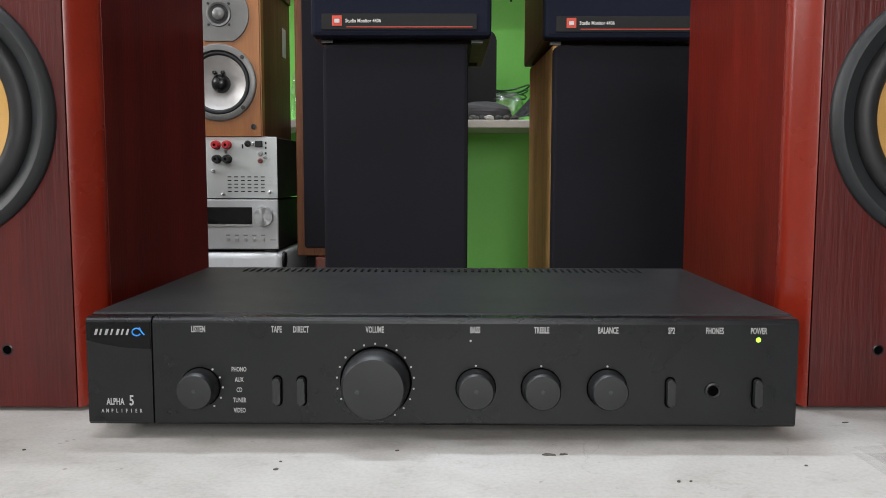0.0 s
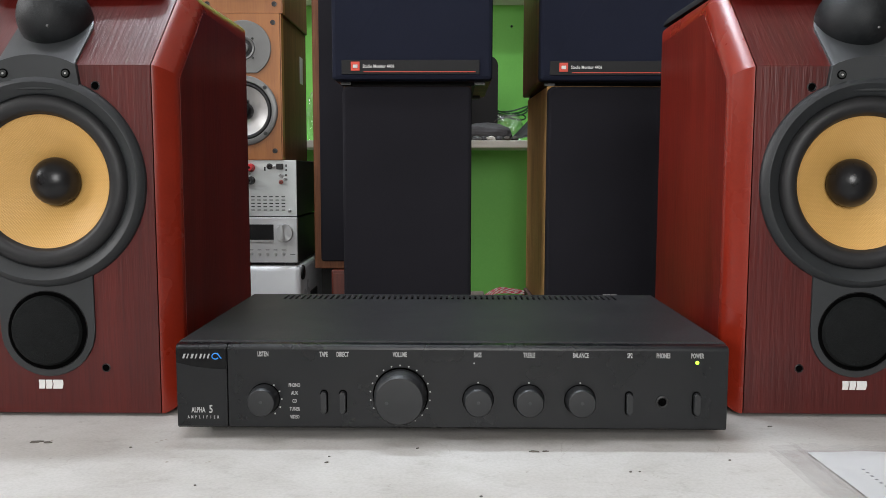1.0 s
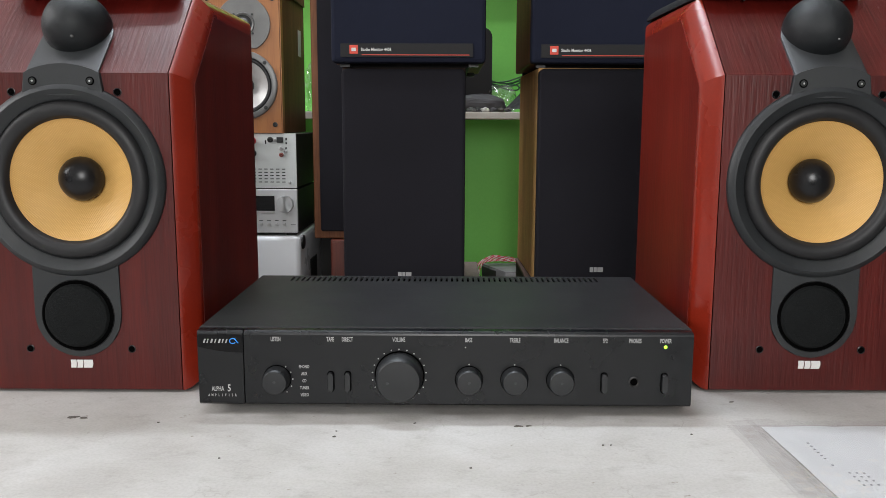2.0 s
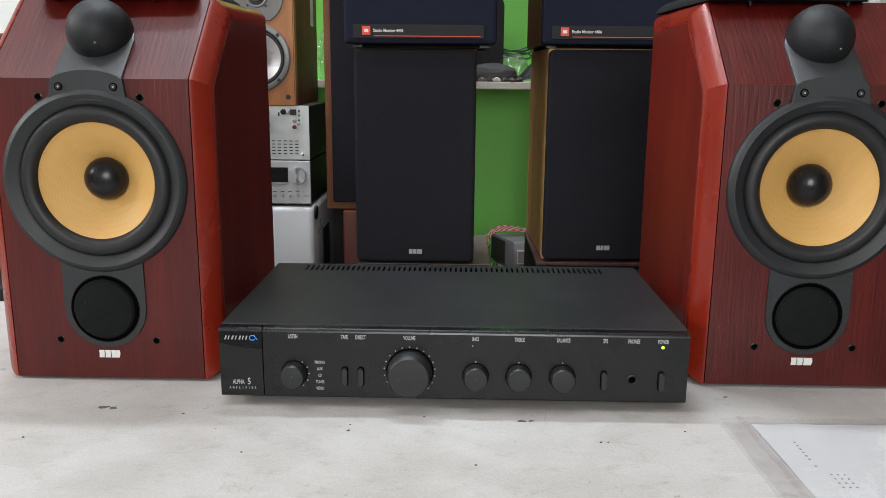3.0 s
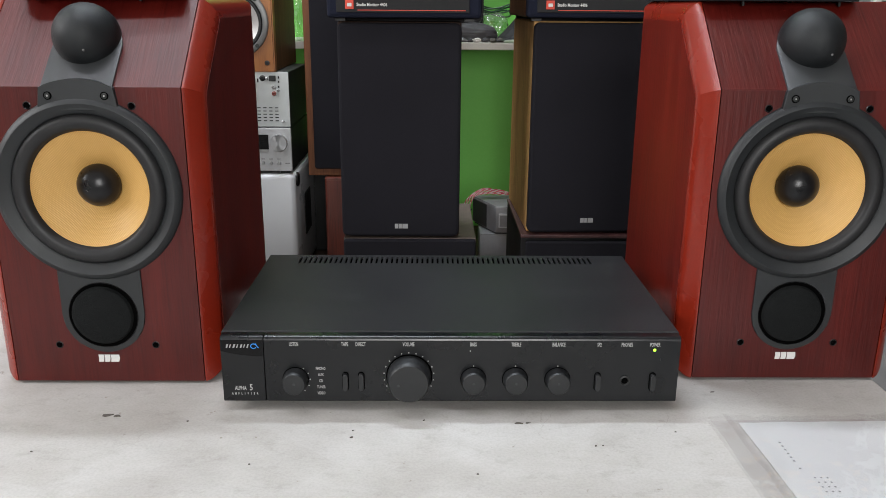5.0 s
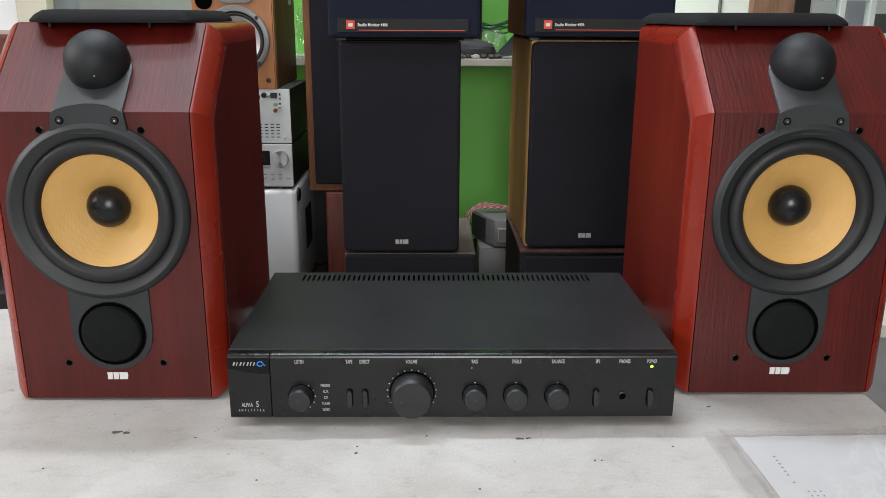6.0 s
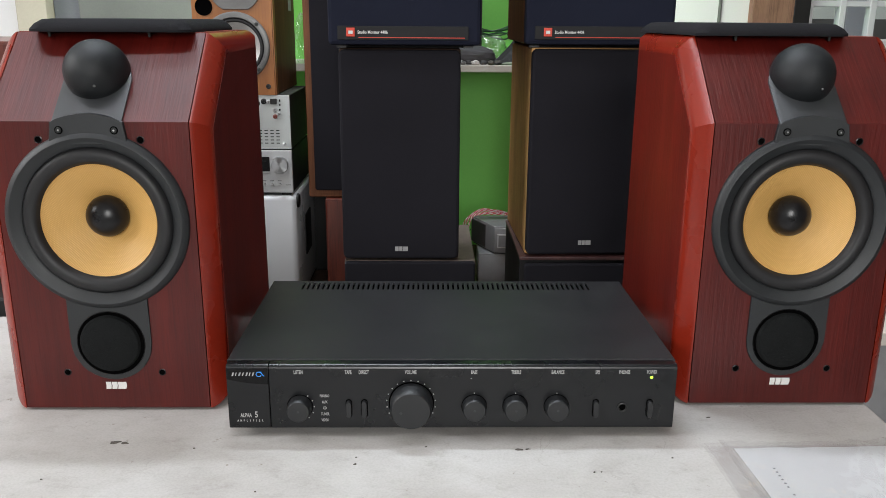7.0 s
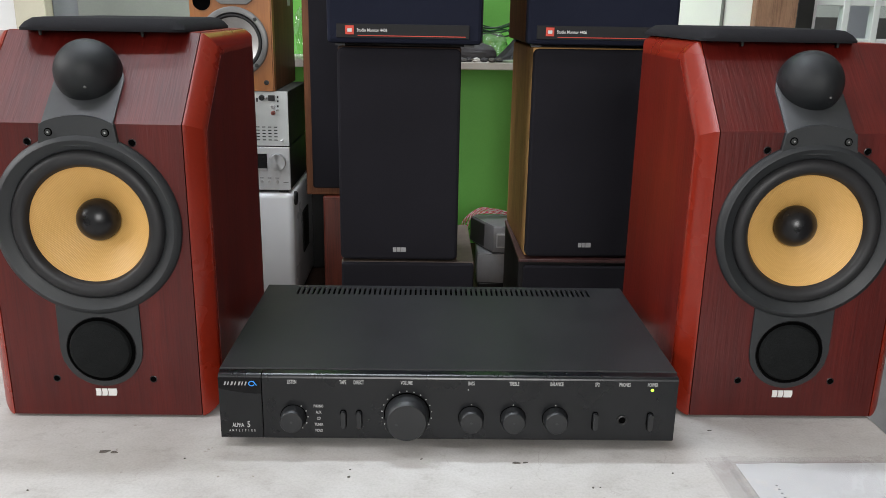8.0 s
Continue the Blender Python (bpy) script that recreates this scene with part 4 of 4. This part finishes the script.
rs = thing("silver_receiver", "silver mini unit turned round, showing red and black terminals", "hi-fi unit", pose(-0.4312, 1.066, 0.1118))
part("body", boxed(-0.1065, 0.1065, 0.003, 0.26, 0.0, 0.1160, bevel=0.0015), M_DARKSTEEL, rs)
part("back_plate", boxed(-0.1075, 0.1075, 0.0, 0.0028, 0.0005, 0.1165, bevel=0.0008), M_REARSTEEL, rs)
for x, z, mat in ((-0.0065, 0.101, M_REDPLASTIC), (0.0140, 0.101, M_REDPLASTIC), (-0.0055, 0.0745, M_BLACKPLASTIC), (0.0140, 0.0745, M_BLACKPLASTIC)):
    tp = part("binding_post", lathe([(0.0085, 0.0), (0.0085, 0.004), (0.0072, 0.005), (0.0072, 0.016), (0.0060, 0.018), (0.0, 0.018)], (x, 0, z), 18), mat, rs, smooth=True)
    part("post_hole", lathe([(0.0, 0.0183), (0.0025, 0.0183)], (x, 0, z), 10), M_VOID, tp)
for x, z, r, mat in ((0.0530, 0.1035, 0.006, M_BLACKPLASTIC), (0.0620, 0.1030, 0.003, M_STEEL), (0.0760, 0.0850, 0.0046, M_PRINT), (0.0760, 0.0715, 0.0046, M_DULLRED), (0.0100, 0.088, 0.003, M_STEEL), (-0.014, 0.052, 0.0032, M_STEEL), (0.004, 0.008, 0.003, M_STEEL), (0.0925, 0.012, 0.003, M_STEEL), (0.0845, 0.078, 0.003, M_PRINT)):
    s = part("socket", lathe([(r, 0.0), (r, 0.005), (r * 0.6, 0.006), (r * 0.45, 0.003), (0.0, 0.003)], (x, 0, z), 16), mat, rs, smooth=True)
part("power_inlet", boxed(0.067, 0.0805, -0.006, 0.001, 0.0975, 0.1090, bevel=0.001), M_BLACKPLASTIC, rs)
for x, z, w, h in ((0.0425, 0.0985, 0.003, 0.008), (0.0865, 0.105, 0.003, 0.005), (0.0865, 0.096, 0.003, 0.004), (0.0860, 0.0855, 0.0035, 0.004)):
    part("print_bar", boxed(x - w / 2, x + w / 2, -0.0005, 0.0002, z - h / 2, z + h / 2), M_NAMEPLATE, rs)
for r in range(5):
    for c in range(6):
        x, z = 0.0165 + 0.0126 * c, 0.0135 + 0.0069 * r
        part("vent_slot", prism(rounded(x - 0.0038, x + 0.0038, z - 0.0009, z + 0.0009, 0.0008, 2), -0.0006, 0.0004), M_NAMEPLATE, rs)


def honey_speaker(m, label):
    sp = thing("bookshelf_loudspeaker", label, "loudspeaker", m, "honey coloured loudspeakers")
    part("body", boxed(-0.0835, 0.0835, 0.0245, 0.28, 0, 0.294, bevel=0.0015), M_HONEYSIDE, sp, "brown veneered cabinet")
    part("front_panel", panel_with_hole(-0.0815, 0.0815, 0.0, 0.294, 0.004, 0.0995, 0.060, 0.0, 0.024), M_ORANGE, sp, "honey coloured wooden front")
    for s in (-1, 1):
        part("front_edge", prism([(s * 0.0817, 0.0), (s * 0.0817, 0.294), (s * 0.0842, 0.294), (s * 0.0842, 0.0)], 0.0025, 0.024), M_ORANGE, sp)
    fl = part("woofer_flange", lathe([(0.0715, -0.001), (0.0712, 0.004), (0.069, 0.0055), (0.0600, 0.0050), (0.0585, 0.0005)], (0.004, 0, 0.0995), 56), M_GREYRING, sp, "grey metal driver flange", smooth=True)
    part("surround", lathe([(0.0588, 0.001), (0.0565, 0.0035), (0.0535, 0.0035), (0.0505, -0.001)], (0.004, 0, 0.0995), 48), M_SURROUND, fl, smooth=True)
    part("cone", lathe([(0.0508, -0.001), (0.036, -0.010), (0.017, -0.019)], (0.004, 0, 0.0995), 48), M_GREYCONE, fl, "pale silvery cone", smooth=True)
    part("dust_cap", lathe([(0.0175, -0.0185), (0.0172, -0.012), (0.0145, -0.006), (0.008, -0.002), (0.0, -0.001)], (0.004, 0, 0.0995), 32), M_CAP, fl, smooth=True)
    for x in (-0.0045, 0.0110):
        part("cap_bead", lathe([(0.0, 0.002), (0.003, 0.001), (0.004, -0.003), (0.003, -0.012)], (x, 0, 0.1185), 12), M_CAP, fl, smooth=True)
    pts = []
    for i in range(29):
        a = radians(-152 + 304 * i / 28 + 90)
        pts.append((0.008 + 0.056 * math.cos(a), 0.2245 + 0.056 * math.sin(a)))
    pts = [(x, max(z, 0.1735)) for x, z in pts]
    tp = part("tweeter_plate", prism(pts, -0.004, 0.001, bevel=0.001), M_GREYRING, sp, "grey tweeter plate")
    part("tweeter_ring", lathe([(0.0235, 0.0040), (0.0225, 0.0065), (0.0195, 0.0060), (0.0175, 0.0042)], (0.008, 0, 0.2245), 36), M_GREYRING, tp, smooth=True)
    part("tweeter_cup", lathe([(0.0180, 0.0050), (0.0150, 0.0042), (0.0, 0.0042)], (0.008, 0, 0.2245), 32), M_SURROUND, tp)
    part("tweeter_dome", lathe([(0.0125, 0.0042), (0.0110, 0.0085), (0.006, 0.011), (0.0, 0.0115)], (0.008, 0, 0.2245), 28), M_GREYRING, tp, smooth=True)
    for a in (45, 135, 225, 315):
        for r, pz, px, par, rr in ((0.0655, 0.0995, 0.004, fl, 0.0040), (0.027, 0.2245, 0.008, tp, 0.0022)):
            part("screw", lathe([(0.0, 0.0066), (rr, 0.0062), (rr, 0.003)], (px + r * math.cos(radians(a)), 0, pz + r * math.sin(radians(a))), 12), M_DARKSTEEL, par)
    part("port", lathe([(0.0180, -0.001), (0.0180, 0.002), (0.0155, 0.0015), (0.0150, 0.0004), (0.0, 0.0004)], (-0.058, 0, 0.180), 28), M_VOID, sp)
    for x, z in ((0.068, 0.018), (-0.068, 0.018), (0.068, 0.276), (-0.068, 0.276)):
        part("grille_socket", lathe([(0.0052, -0.001), (0.0052, 0.0015), (0.003, 0.0018), (0.0028, 0.0006), (0.0, 0.0006)], (x, 0, z), 16), M_BLACKPLASTIC, sp)
    part("side_label", boxed(0.0836, 0.0841, 0.20, 0.235, 0.175, 0.235), M_PRINT, sp)
    return sp


hs = honey_speaker(pose(-0.4340, 1.062, 0.2290), "honey fronted loudspeaker with a grey cone, on a silver unit")
copy_thing(hs, pose(-0.4310, 1.064, 0.5240))["label"] = "honey fronted loudspeaker stacked on another one"

# Added to darken the opening between white cabinet and tall loudspeaker.
kb2 = thing("black_box", "black box added to darken the opening behind the white cabinet", "box", pose(-0.27, 1.34, BENCH))
part("body", boxed(-0.075, 0.10, 0, 0.16, 0, 0.27, bevel=0.004), M_BLACKPLASTIC, kb2)

# grey plastic units with a twisted wire
def cut_box(poly, z0, z1, shrink=0.0, bevel=0.0):
    """An upright case on a floor plan with one cut corner."""
    bm = bmesh.new()
    cx, cy = sum(p[0] for p in poly) / len(poly), sum(p[1] for p in poly) / len(poly)
    pts = [(cx + (x - cx) * (1 - shrink), cy + (y - cy) * (1 - shrink)) for x, y in poly]
    lo = [bm.verts.new((x, y, z0)) for x, y in pts]
    hi = [bm.verts.new((x, y, z1)) for x, y in pts]
    bm.faces.new(lo[::-1])
    bm.faces.new(hi)
    for i in range(len(pts)):
        j = (i + 1) % len(pts)
        bm.faces.new((lo[i], lo[j], hi[j], hi[i]))
    if bevel:
        bmesh.ops.bevel(bm, geom=bm.edges[:], offset=bevel, segments=2, affect="EDGES", profile=0.5)
    return bm


bk = thing("black_box", "plain black box under the grey plastic boxes", "box", pose(0.115, 1.168, BENCH))
part("body", boxed(-0.016, 0.085, 0.0, 0.10, 0, 0.022, bevel=0.003), M_BLACKPLASTIC, bk)
gb = thing("grey_box", "grey plastic box standing on a black box", "box", pose(0.0960, 1.166, BENCH + 0.022))
low = [(0.0, 0.0), (0.105, -0.012), (0.105, 0.10), (0.0, 0.10)]
part("case", cut_box(low, 0.0025, 0.072, bevel=0.002), M_GREYMETAL, gb, smooth=True)
part("lid", cut_box(low, 0.0715, 0.0745, 0.02, 0.0008), M_GREYMETAL, gb, "paler lid", smooth=True)
part("foot_plate", cut_box(low, 0.0, 0.003, 0.06), M_BLACKPLASTIC, gb, "black recessed underside")
gb = thing("grey_box", "grey cut-cornered plastic box with twisted wire over its top", "box", pose(0.0840, 1.160, BENCH + 0.0975))
plan = [(0.048, 0.0), (0.115, -0.006), (0.115, 0.120), (0.0, 0.118), (0.0, 0.110), (0.0305, 0.040)]
part("case", cut_box(plan, 0.003, 0.0645, bevel=0.002), M_GREYMETAL, gb, smooth=True)
part("lid", cut_box(plan, 0.0640, 0.0668, 0.03, 0.0008), M_GREYMETAL, gb, "paler lid", smooth=True)
part("foot_plate", cut_box(plan, 0.0, 0.0034, 0.10), M_BLACKPLASTIC, gb, "black recessed underside")
ob = part("side_cover", boxed(0.0, 0.074, -0.0014, 0.0004, 0.006, 0.0615, bevel=0.0006), M_DARKPLASTIC, gb, "dark side cover")
ob.matrix_local = Matrix.Translation((0.0, 0.1095, 0)) @ Matrix.Rotation(math.atan2(-0.070, 0.0305), 4, "Z")
part("socket_frame", boxed(0.055, 0.079, -0.0052, -0.0005, 0.016, 0.050, bevel=0.0006), M_SILVER, gb)
part("socket_hole", boxed(0.0575, 0.0765, -0.0058, -0.003, 0.0195, 0.0465), M_GREYMETAL, gb)
coil = thing("twisted_wire", "red and white twisted wire looped over a grey box", "wire", pose(0.0885, 1.235, -0.0850))
random.seed(21)
for k in range(5):
    o = Vector((random.uniform(-0.003, 0.003), random.uniform(-0.004, 0.004), 0))
    drop = -0.060 - 0.012 * (k % 3)
    key = [Vector(q) * 1.15 for q in ((0.120, 0.020 + 0.004 * k, 0.004), (0.085, 0.010 + 0.004 * k, 0.006 + 0.003 * (k % 2)), (0.050, 0.004 + 0.004 * k, 0.010 + 0.003 * (k % 3)), (0.016, -0.002 + 0.004 * k, 0.011 + 0.002 * k),
           (-0.004 - 0.003 * k, -0.006, 0.004), (-0.012 - 0.004 * k, -0.010, -0.022), (-0.012 - 0.003 * k, -0.014, drop * 0.75), (-0.003 - 0.002 * k, -0.016, drop))]
    for ph, mat in ((0.0, M_WIRERED), (math.pi, M_WIREWHITE)):
        pts, n = [], len(key) - 1
        for i in range(71):
            u = i / 70 * n
            a, f = min(int(u), n - 1), u - min(int(u), n - 1)
            p0, p1, p2, p3 = (Vector(key[max(a - 1, 0)]), Vector(key[a]), Vector(key[a + 1]), Vector(key[min(a + 2, n)]))
            p = 0.5 * (2 * p1 + (p2 - p0) * f + (2 * p0 - 5 * p1 + 4 * p2 - p3) * f * f + (3 * p1 - p0 - 3 * p2 + p3) * f ** 3)
            w = 2 * math.pi * i / 4.1 + ph
            pts.append(p + o + Vector((0.0006 * math.cos(w), 0.0013 * math.cos(w), 0.0013 * math.sin(w))))
        part("strand", tube(pts, 0.0011, seg=5), mat, coil, smooth=True)
part("loose_end", tube([(-0.010, -0.018, -0.02), (-0.030, -0.02, -0.050), (-0.026, -0.02, -0.085), (-0.008, -0.02, -0.110), (-0.002, -0.02, -0.150)], 0.0012, seg=5), M_WIREGREEN, coil, "dark green wire end")

# things on the lower shelf
bp = thing("black_box_speaker", "black box with rounded corners standing on the cream shelf", "box", pose(0.0325, 1.447, 0.279))
part("body", prism(rounded(-0.10, 0.078, 0.0, 0.213, 0.024, 5), 0.0, 0.09, bevel=0.004), M_BLACKLAM, bp, smooth=True)


def crumpled(name, w, d, h, mat, label, m, seed, cat="wrap", rough=1.0):
    """A lump of wrinkled wrap, resting on its flat base."""
    bm = bmesh.new()
    bmesh.ops.create_icosphere(bm, subdivisions=5, radius=1.0)
    for v in bm.verts:
        k = 1 + rough * (0.22 * noise.noise(v.co * 1.6 + Vector((seed, 0, 0))) + 0.13 * abs(noise.noise(v.co * 4.0 + Vector((0, seed, 0)))) + 0.05 * noise.noise(v.co * 11 + Vector((0, 0, seed))))
        v.co = Vector((v.co.x * w * k, v.co.y * d * k, max(v.co.z * h * k, -0.72 * h) + 0.72 * h))
    ob = tagged(part(name, bm, mat, None, smooth=True), label, cat)
    ob.matrix_world = m
    return ob


crumpled("grey_wrap", 0.072, 0.030, 0.026, M_GREYCLOTH, "grey rolled wrap lying on the cream shelf", pose(0.0735, 1.412, 0.2792, 0, 0, 4), 3.0, rough=0.45)
bm = bmesh.new()
nx, ny = 26, 20
g = []
for jj in range(ny + 1):
    row = []
    for ii in range(nx + 1):
        u, v = ii / nx, jj / ny
        x = 0.1295 + 0.115 * u
        z = 0.2815 + (0.105 * u ** 0.8 + 0.008) * (1 - v) ** 0.7 * min(1, 0.25 + 1.1 * u) + 0.006 * noise.noise(Vector((u * 3.2, v * 2.4, 7.0)))
        y = 1.417 - 0.055 * v - 0.012 * math.sin(3 * u + v) + 0.006 * noise.noise(Vector((u * 4, v * 3, 2.0)))
        row.append(bm.verts.new((x, y, max(z, 0.2800))))
    g.append(row)
for jj in range(ny):
    for ii in range(nx):
        bm.faces.new((g[jj][ii], g[jj][ii + 1], g[jj + 1][ii + 1], g[jj + 1][ii]))
bmesh.ops.solidify(bm, geom=bm.faces[:], thickness=0.0012)
tagged(part("grey_sheet", bm, M_GREYCLOTH, None, smooth=True), "crumpled dark grey sheet lying on the cream shelf", "wrap")
crumpled("plastic_bag", 0.042, 0.03, 0.040, M_HAZEFILM, "crumpled clear plastic bag on the cream shelf", pose(0.1355, 1.447, 0.2795), 5.0, "plastic bag")
crumpled("plastic_bag", 0.022, 0.04, 0.070, M_HAZEFILM, "crumpled clear plastic bag standing on the cream shelf", pose(-0.337, 1.407, 0.2795), 6.5, "plastic bag")
for i, (x, y, w, mat) in enumerate(((0.048, 1.372, 0.011, M_GREYRING), (0.066, 1.378, 0.008, M_GREYCLOTH), (0.083, 1.370, 0.012, M_WIREWHITE), (0.104, 1.376, 0.010, M_GREYCLOTH), (0.122, 1.372, 0.013, M_DEBRIS), (0.140, 1.380, 0.009, M_DEBRIS))):
    crumpled("shelf_scrap", w, 0.008, 0.006, mat, "small scrap of packing on the cream shelf", pose(x + 0.0075, y - 0.013, 0.2792, 0, 0, 20 * i), 1.0 + i, "scrap")
bm = bmesh.new()
for k in range(3):
    tube([(0.1325 + 0.055 * math.cos(a) + 0.004 * k, 1.527 + 0.03 * math.sin(a), 0.345 + 0.010 * k + 0.008 * math.sin(2 * a + k)) for a in (2 * math.pi * i / 14 for i in range(15))], 0.0022, bm)
tube([(0.1075, 1.527, 0.35), (0.0925, 1.507, 0.32), (0.0975, 1.467, 0.284), (0.1275, 1.447, 0.2815)], 0.0022, bm)
tagged(part("cable_coil", bm, M_WIREGREEN, None, smooth=True), "dark green cable coiled on the cream shelf", "cable")

# ---- behind the table, at its sides ----
st = thing("black_stand", "black stand behind the stone table", "stand", pose(0, 0, FLOOR_Z))
part("body", boxed(-1.25, -0.60, 0.40, 0.85, 0, 0.75, bevel=0.004), M_BLACKPLASTIC, st)
rc = thing("wooden_cabinet", "red-brown wooden loudspeaker cabinet on a black stand", "loudspeaker", pose(-0.7945, 0.522, 0.0))
part("body", boxed(-0.17, 0.19, 0.0, 0.28, 0, 0.353, bevel=0.003), M_REDBOX, rc)
part("front_edge", boxed(-0.165, 0.185, -0.003, -0.0002, 0.004, 0.349, bevel=0.001), M_REDBOX, rc)
sv = thing("silver_receiver", "silver hi-fi unit with small knobs on a black stand", "hi-fi unit", pose(-0.914, 0.433, 0.0))
part("body", boxed(-0.20, 0.205, 0.004, 0.075, 0.006, 0.098, bevel=0.002), M_SILVER, sv)
part("front_plate", boxed(-0.20, 0.207, 0.0, 0.0038, 0.008, 0.099, bevel=0.001), M_SILVER, sv)
part("dark_band", boxed(-0.195, 0.203, -0.001, 0.001, 0.046, 0.050), M_BLACKPLASTIC, sv)
for x in (0.165, 0.188):
    part("small_knob", lathe([(0.006, 0.0), (0.006, 0.008), (0.0, 0.0085)], (x, 0, 0.030), 16), M_STEEL, sv, smooth=True)
for x in (-0.18, 0.18):
    part("foot", boxed(x - 0.012, x + 0.012, 0.01, 0.06, 0.0, 0.0065), M_BLACKPLASTIC, sv)
gs = thing("grey_cabinet", "light grey cabinet with a pale top beyond the table", "cabinet", pose(0.859, 0.592, FLOOR_Z))
part("body", boxed(-0.22, 0.5, 0.0, 0.5, 0, 0.60), M_GREYMETAL, gs)
part("top", boxed(-0.225, 0.505, -0.006, 0.505, 0.60, 0.625, bevel=0.003), M_SHELF, gs)
bm = tube([(0.452, 0.10, -0.02), (0.455, 0.12, -0.06), (0.47, 0.16, -0.12), (0.50, 0.22, -0.2), (0.56, 0.30, -0.4), (0.6, 0.36, -0.745)], 0.0025)
tagged(part("white_cable", bm, M_WIREWHITE, None, smooth=True), "white cable hanging beside the stone table", "cable")

# ---- bag with paper on the table ----
bag = thing("plastic_bag", "clear plastic bag with a printed white sheet on the table", "plastic bag", pose(0.2375, -0.021, 0.0, 0, 0, 1.5))


def sheet(w, d, nx, ny, zf, x0=0.0, y0=0.0):
    bm = bmesh.new()
    g = [[bm.verts.new((x0 + w * i / nx, y0 - d * j / ny, zf(x0 + w * i / nx, y0 - d * j / ny))) for i in range(nx + 1)] for j in range(ny + 1)]
    for j in range(ny):
        for i in range(nx):
            bm.faces.new((g[j][i], g[j][i + 1], g[j + 1][i + 1], g[j + 1][i]))
    return bm


def crease(x, y):
    p = Vector((x * 38, y * 30, 0.7))
    return abs(noise.noise(p)) * 0.0045 + abs(noise.noise(p * 2.7)) * 0.0018


def paper_z(x, y):
    return 0.0012 + 0.0012 * abs(noise.noise(Vector((x * 22, y * 16, 4.0))))


def solid(bm, t=0.0002):
    bmesh.ops.solidify(bm, geom=bm.faces[:], thickness=t)
    return bm


part("paper", solid(sheet(0.150, 0.215, 40, 50, paper_z, 0.027, -0.006)), M_PAPER, bag, "white printed sheet", smooth=True)
random.seed(4)
for i in range(8):
    if i == 6:
        continue
    x, y = 0.0494 - 0.00016 * i, -0.043 - 0.0060 * i
    z = paper_z(x, y) + 0.0005
    part("print_bar", boxed(x - 0.0009, x + 0.0009, y - 0.0008, y + 0.0008, z, z + 0.0002), M_GREYINK, bag)
for i in range(4):
    for j in range(3):
        x, y = 0.054 + 0.0052 * j, -0.099 - 0.0065 * i
        z = paper_z(x, y) + 0.0005
        part("print_bar", boxed(x - 0.0007, x + 0.0007, y - 0.0007, y + 0.0007, z, z + 0.0002), M_GREYINK, bag)
ob = part("film", sheet(0.190, 0.24, 90, 110, lambda x, y: 0.0034 + crease(x, y)), M_BAGFILM, bag, "thin clear creased film", smooth=True)
ob.visible_shadow = False
ob = part("film_under", sheet(0.190, 0.24, 30, 30, lambda x, y: 0.0006), M_BAGFILM, bag, smooth=True)
ob.visible_shadow = False

ob = part("film_seam", sheet(0.0055, 0.24, 4, 110, lambda x, y: 0.0052 + crease(x, y), 0.0135), M_BAGFILM, bag, smooth=True)
ob.visible_shadow = False

# ---- grit and chips on the stone ----
random.seed(11)


def chip(x, y, r, squash=0.5, rot=0.0):
    bm = bmesh.new()
    n = 11
    top = [bm.verts.new((r * math.cos(a) * random.uniform(0.5, 1.15), r * squash * math.sin(a) * random.uniform(0.5, 1.15), 0.0007)) for a in (2 * math.pi * i / n for i in range(n))]
    bot = [bm.verts.new((v.co.x * 1.1, v.co.y * 1.1, 0.0001)) for v in top]
    bm.faces.new(top)
    bm.faces.new(bot[::-1])
    for i in range(n):
        bm.faces.new((top[i], bot[i], bot[(i + 1) % n], top[(i + 1) % n]))
    ob = tagged(part("grit_fleck", bm, M_DEBRIS, None), "dark fleck of grit on the stone table", "grit", "flecks of grit")
    ob.matrix_world = pose(x, y, 0.0, 0, 0, rot)


for x, y, r, s, a in ((-0.3200, -0.0110, 0.0062, 0.36, 8), (-0.3095, -0.0122, 0.0040, 0.45, -12), (-0.0890, -0.0510, 0.0014, 0.9, 30), (0.0620, -0.0255, 0.0046, 0.30, -8), (0.0705, -0.0248, 0.0028, 0.35, 12),
                      (0.1255, -0.0655, 0.0013, 0.8, 0), (0.1320, -0.0650, 0.0009, 0.7, 0), (0.2025, -0.0410, 0.0010, 0.6, 0), (-0.2420, -0.0220, 0.0010, 0.7, 0), (-0.0250, -0.0200, 0.0012, 0.5, 20),
                      (-0.3600, -0.0750, 0.0011, 0.6, 0), (0.0200, -0.1100, 0.0010, 0.7, 0), (0.2620, 0.0380, 0.0022, 0.3, 8), (-0.1700, -0.0950, 0.0009, 0.7, 0), (-0.0890, -0.0390, 0.0008, 0.7, 0)):
    chip(x, y, r, s, a)
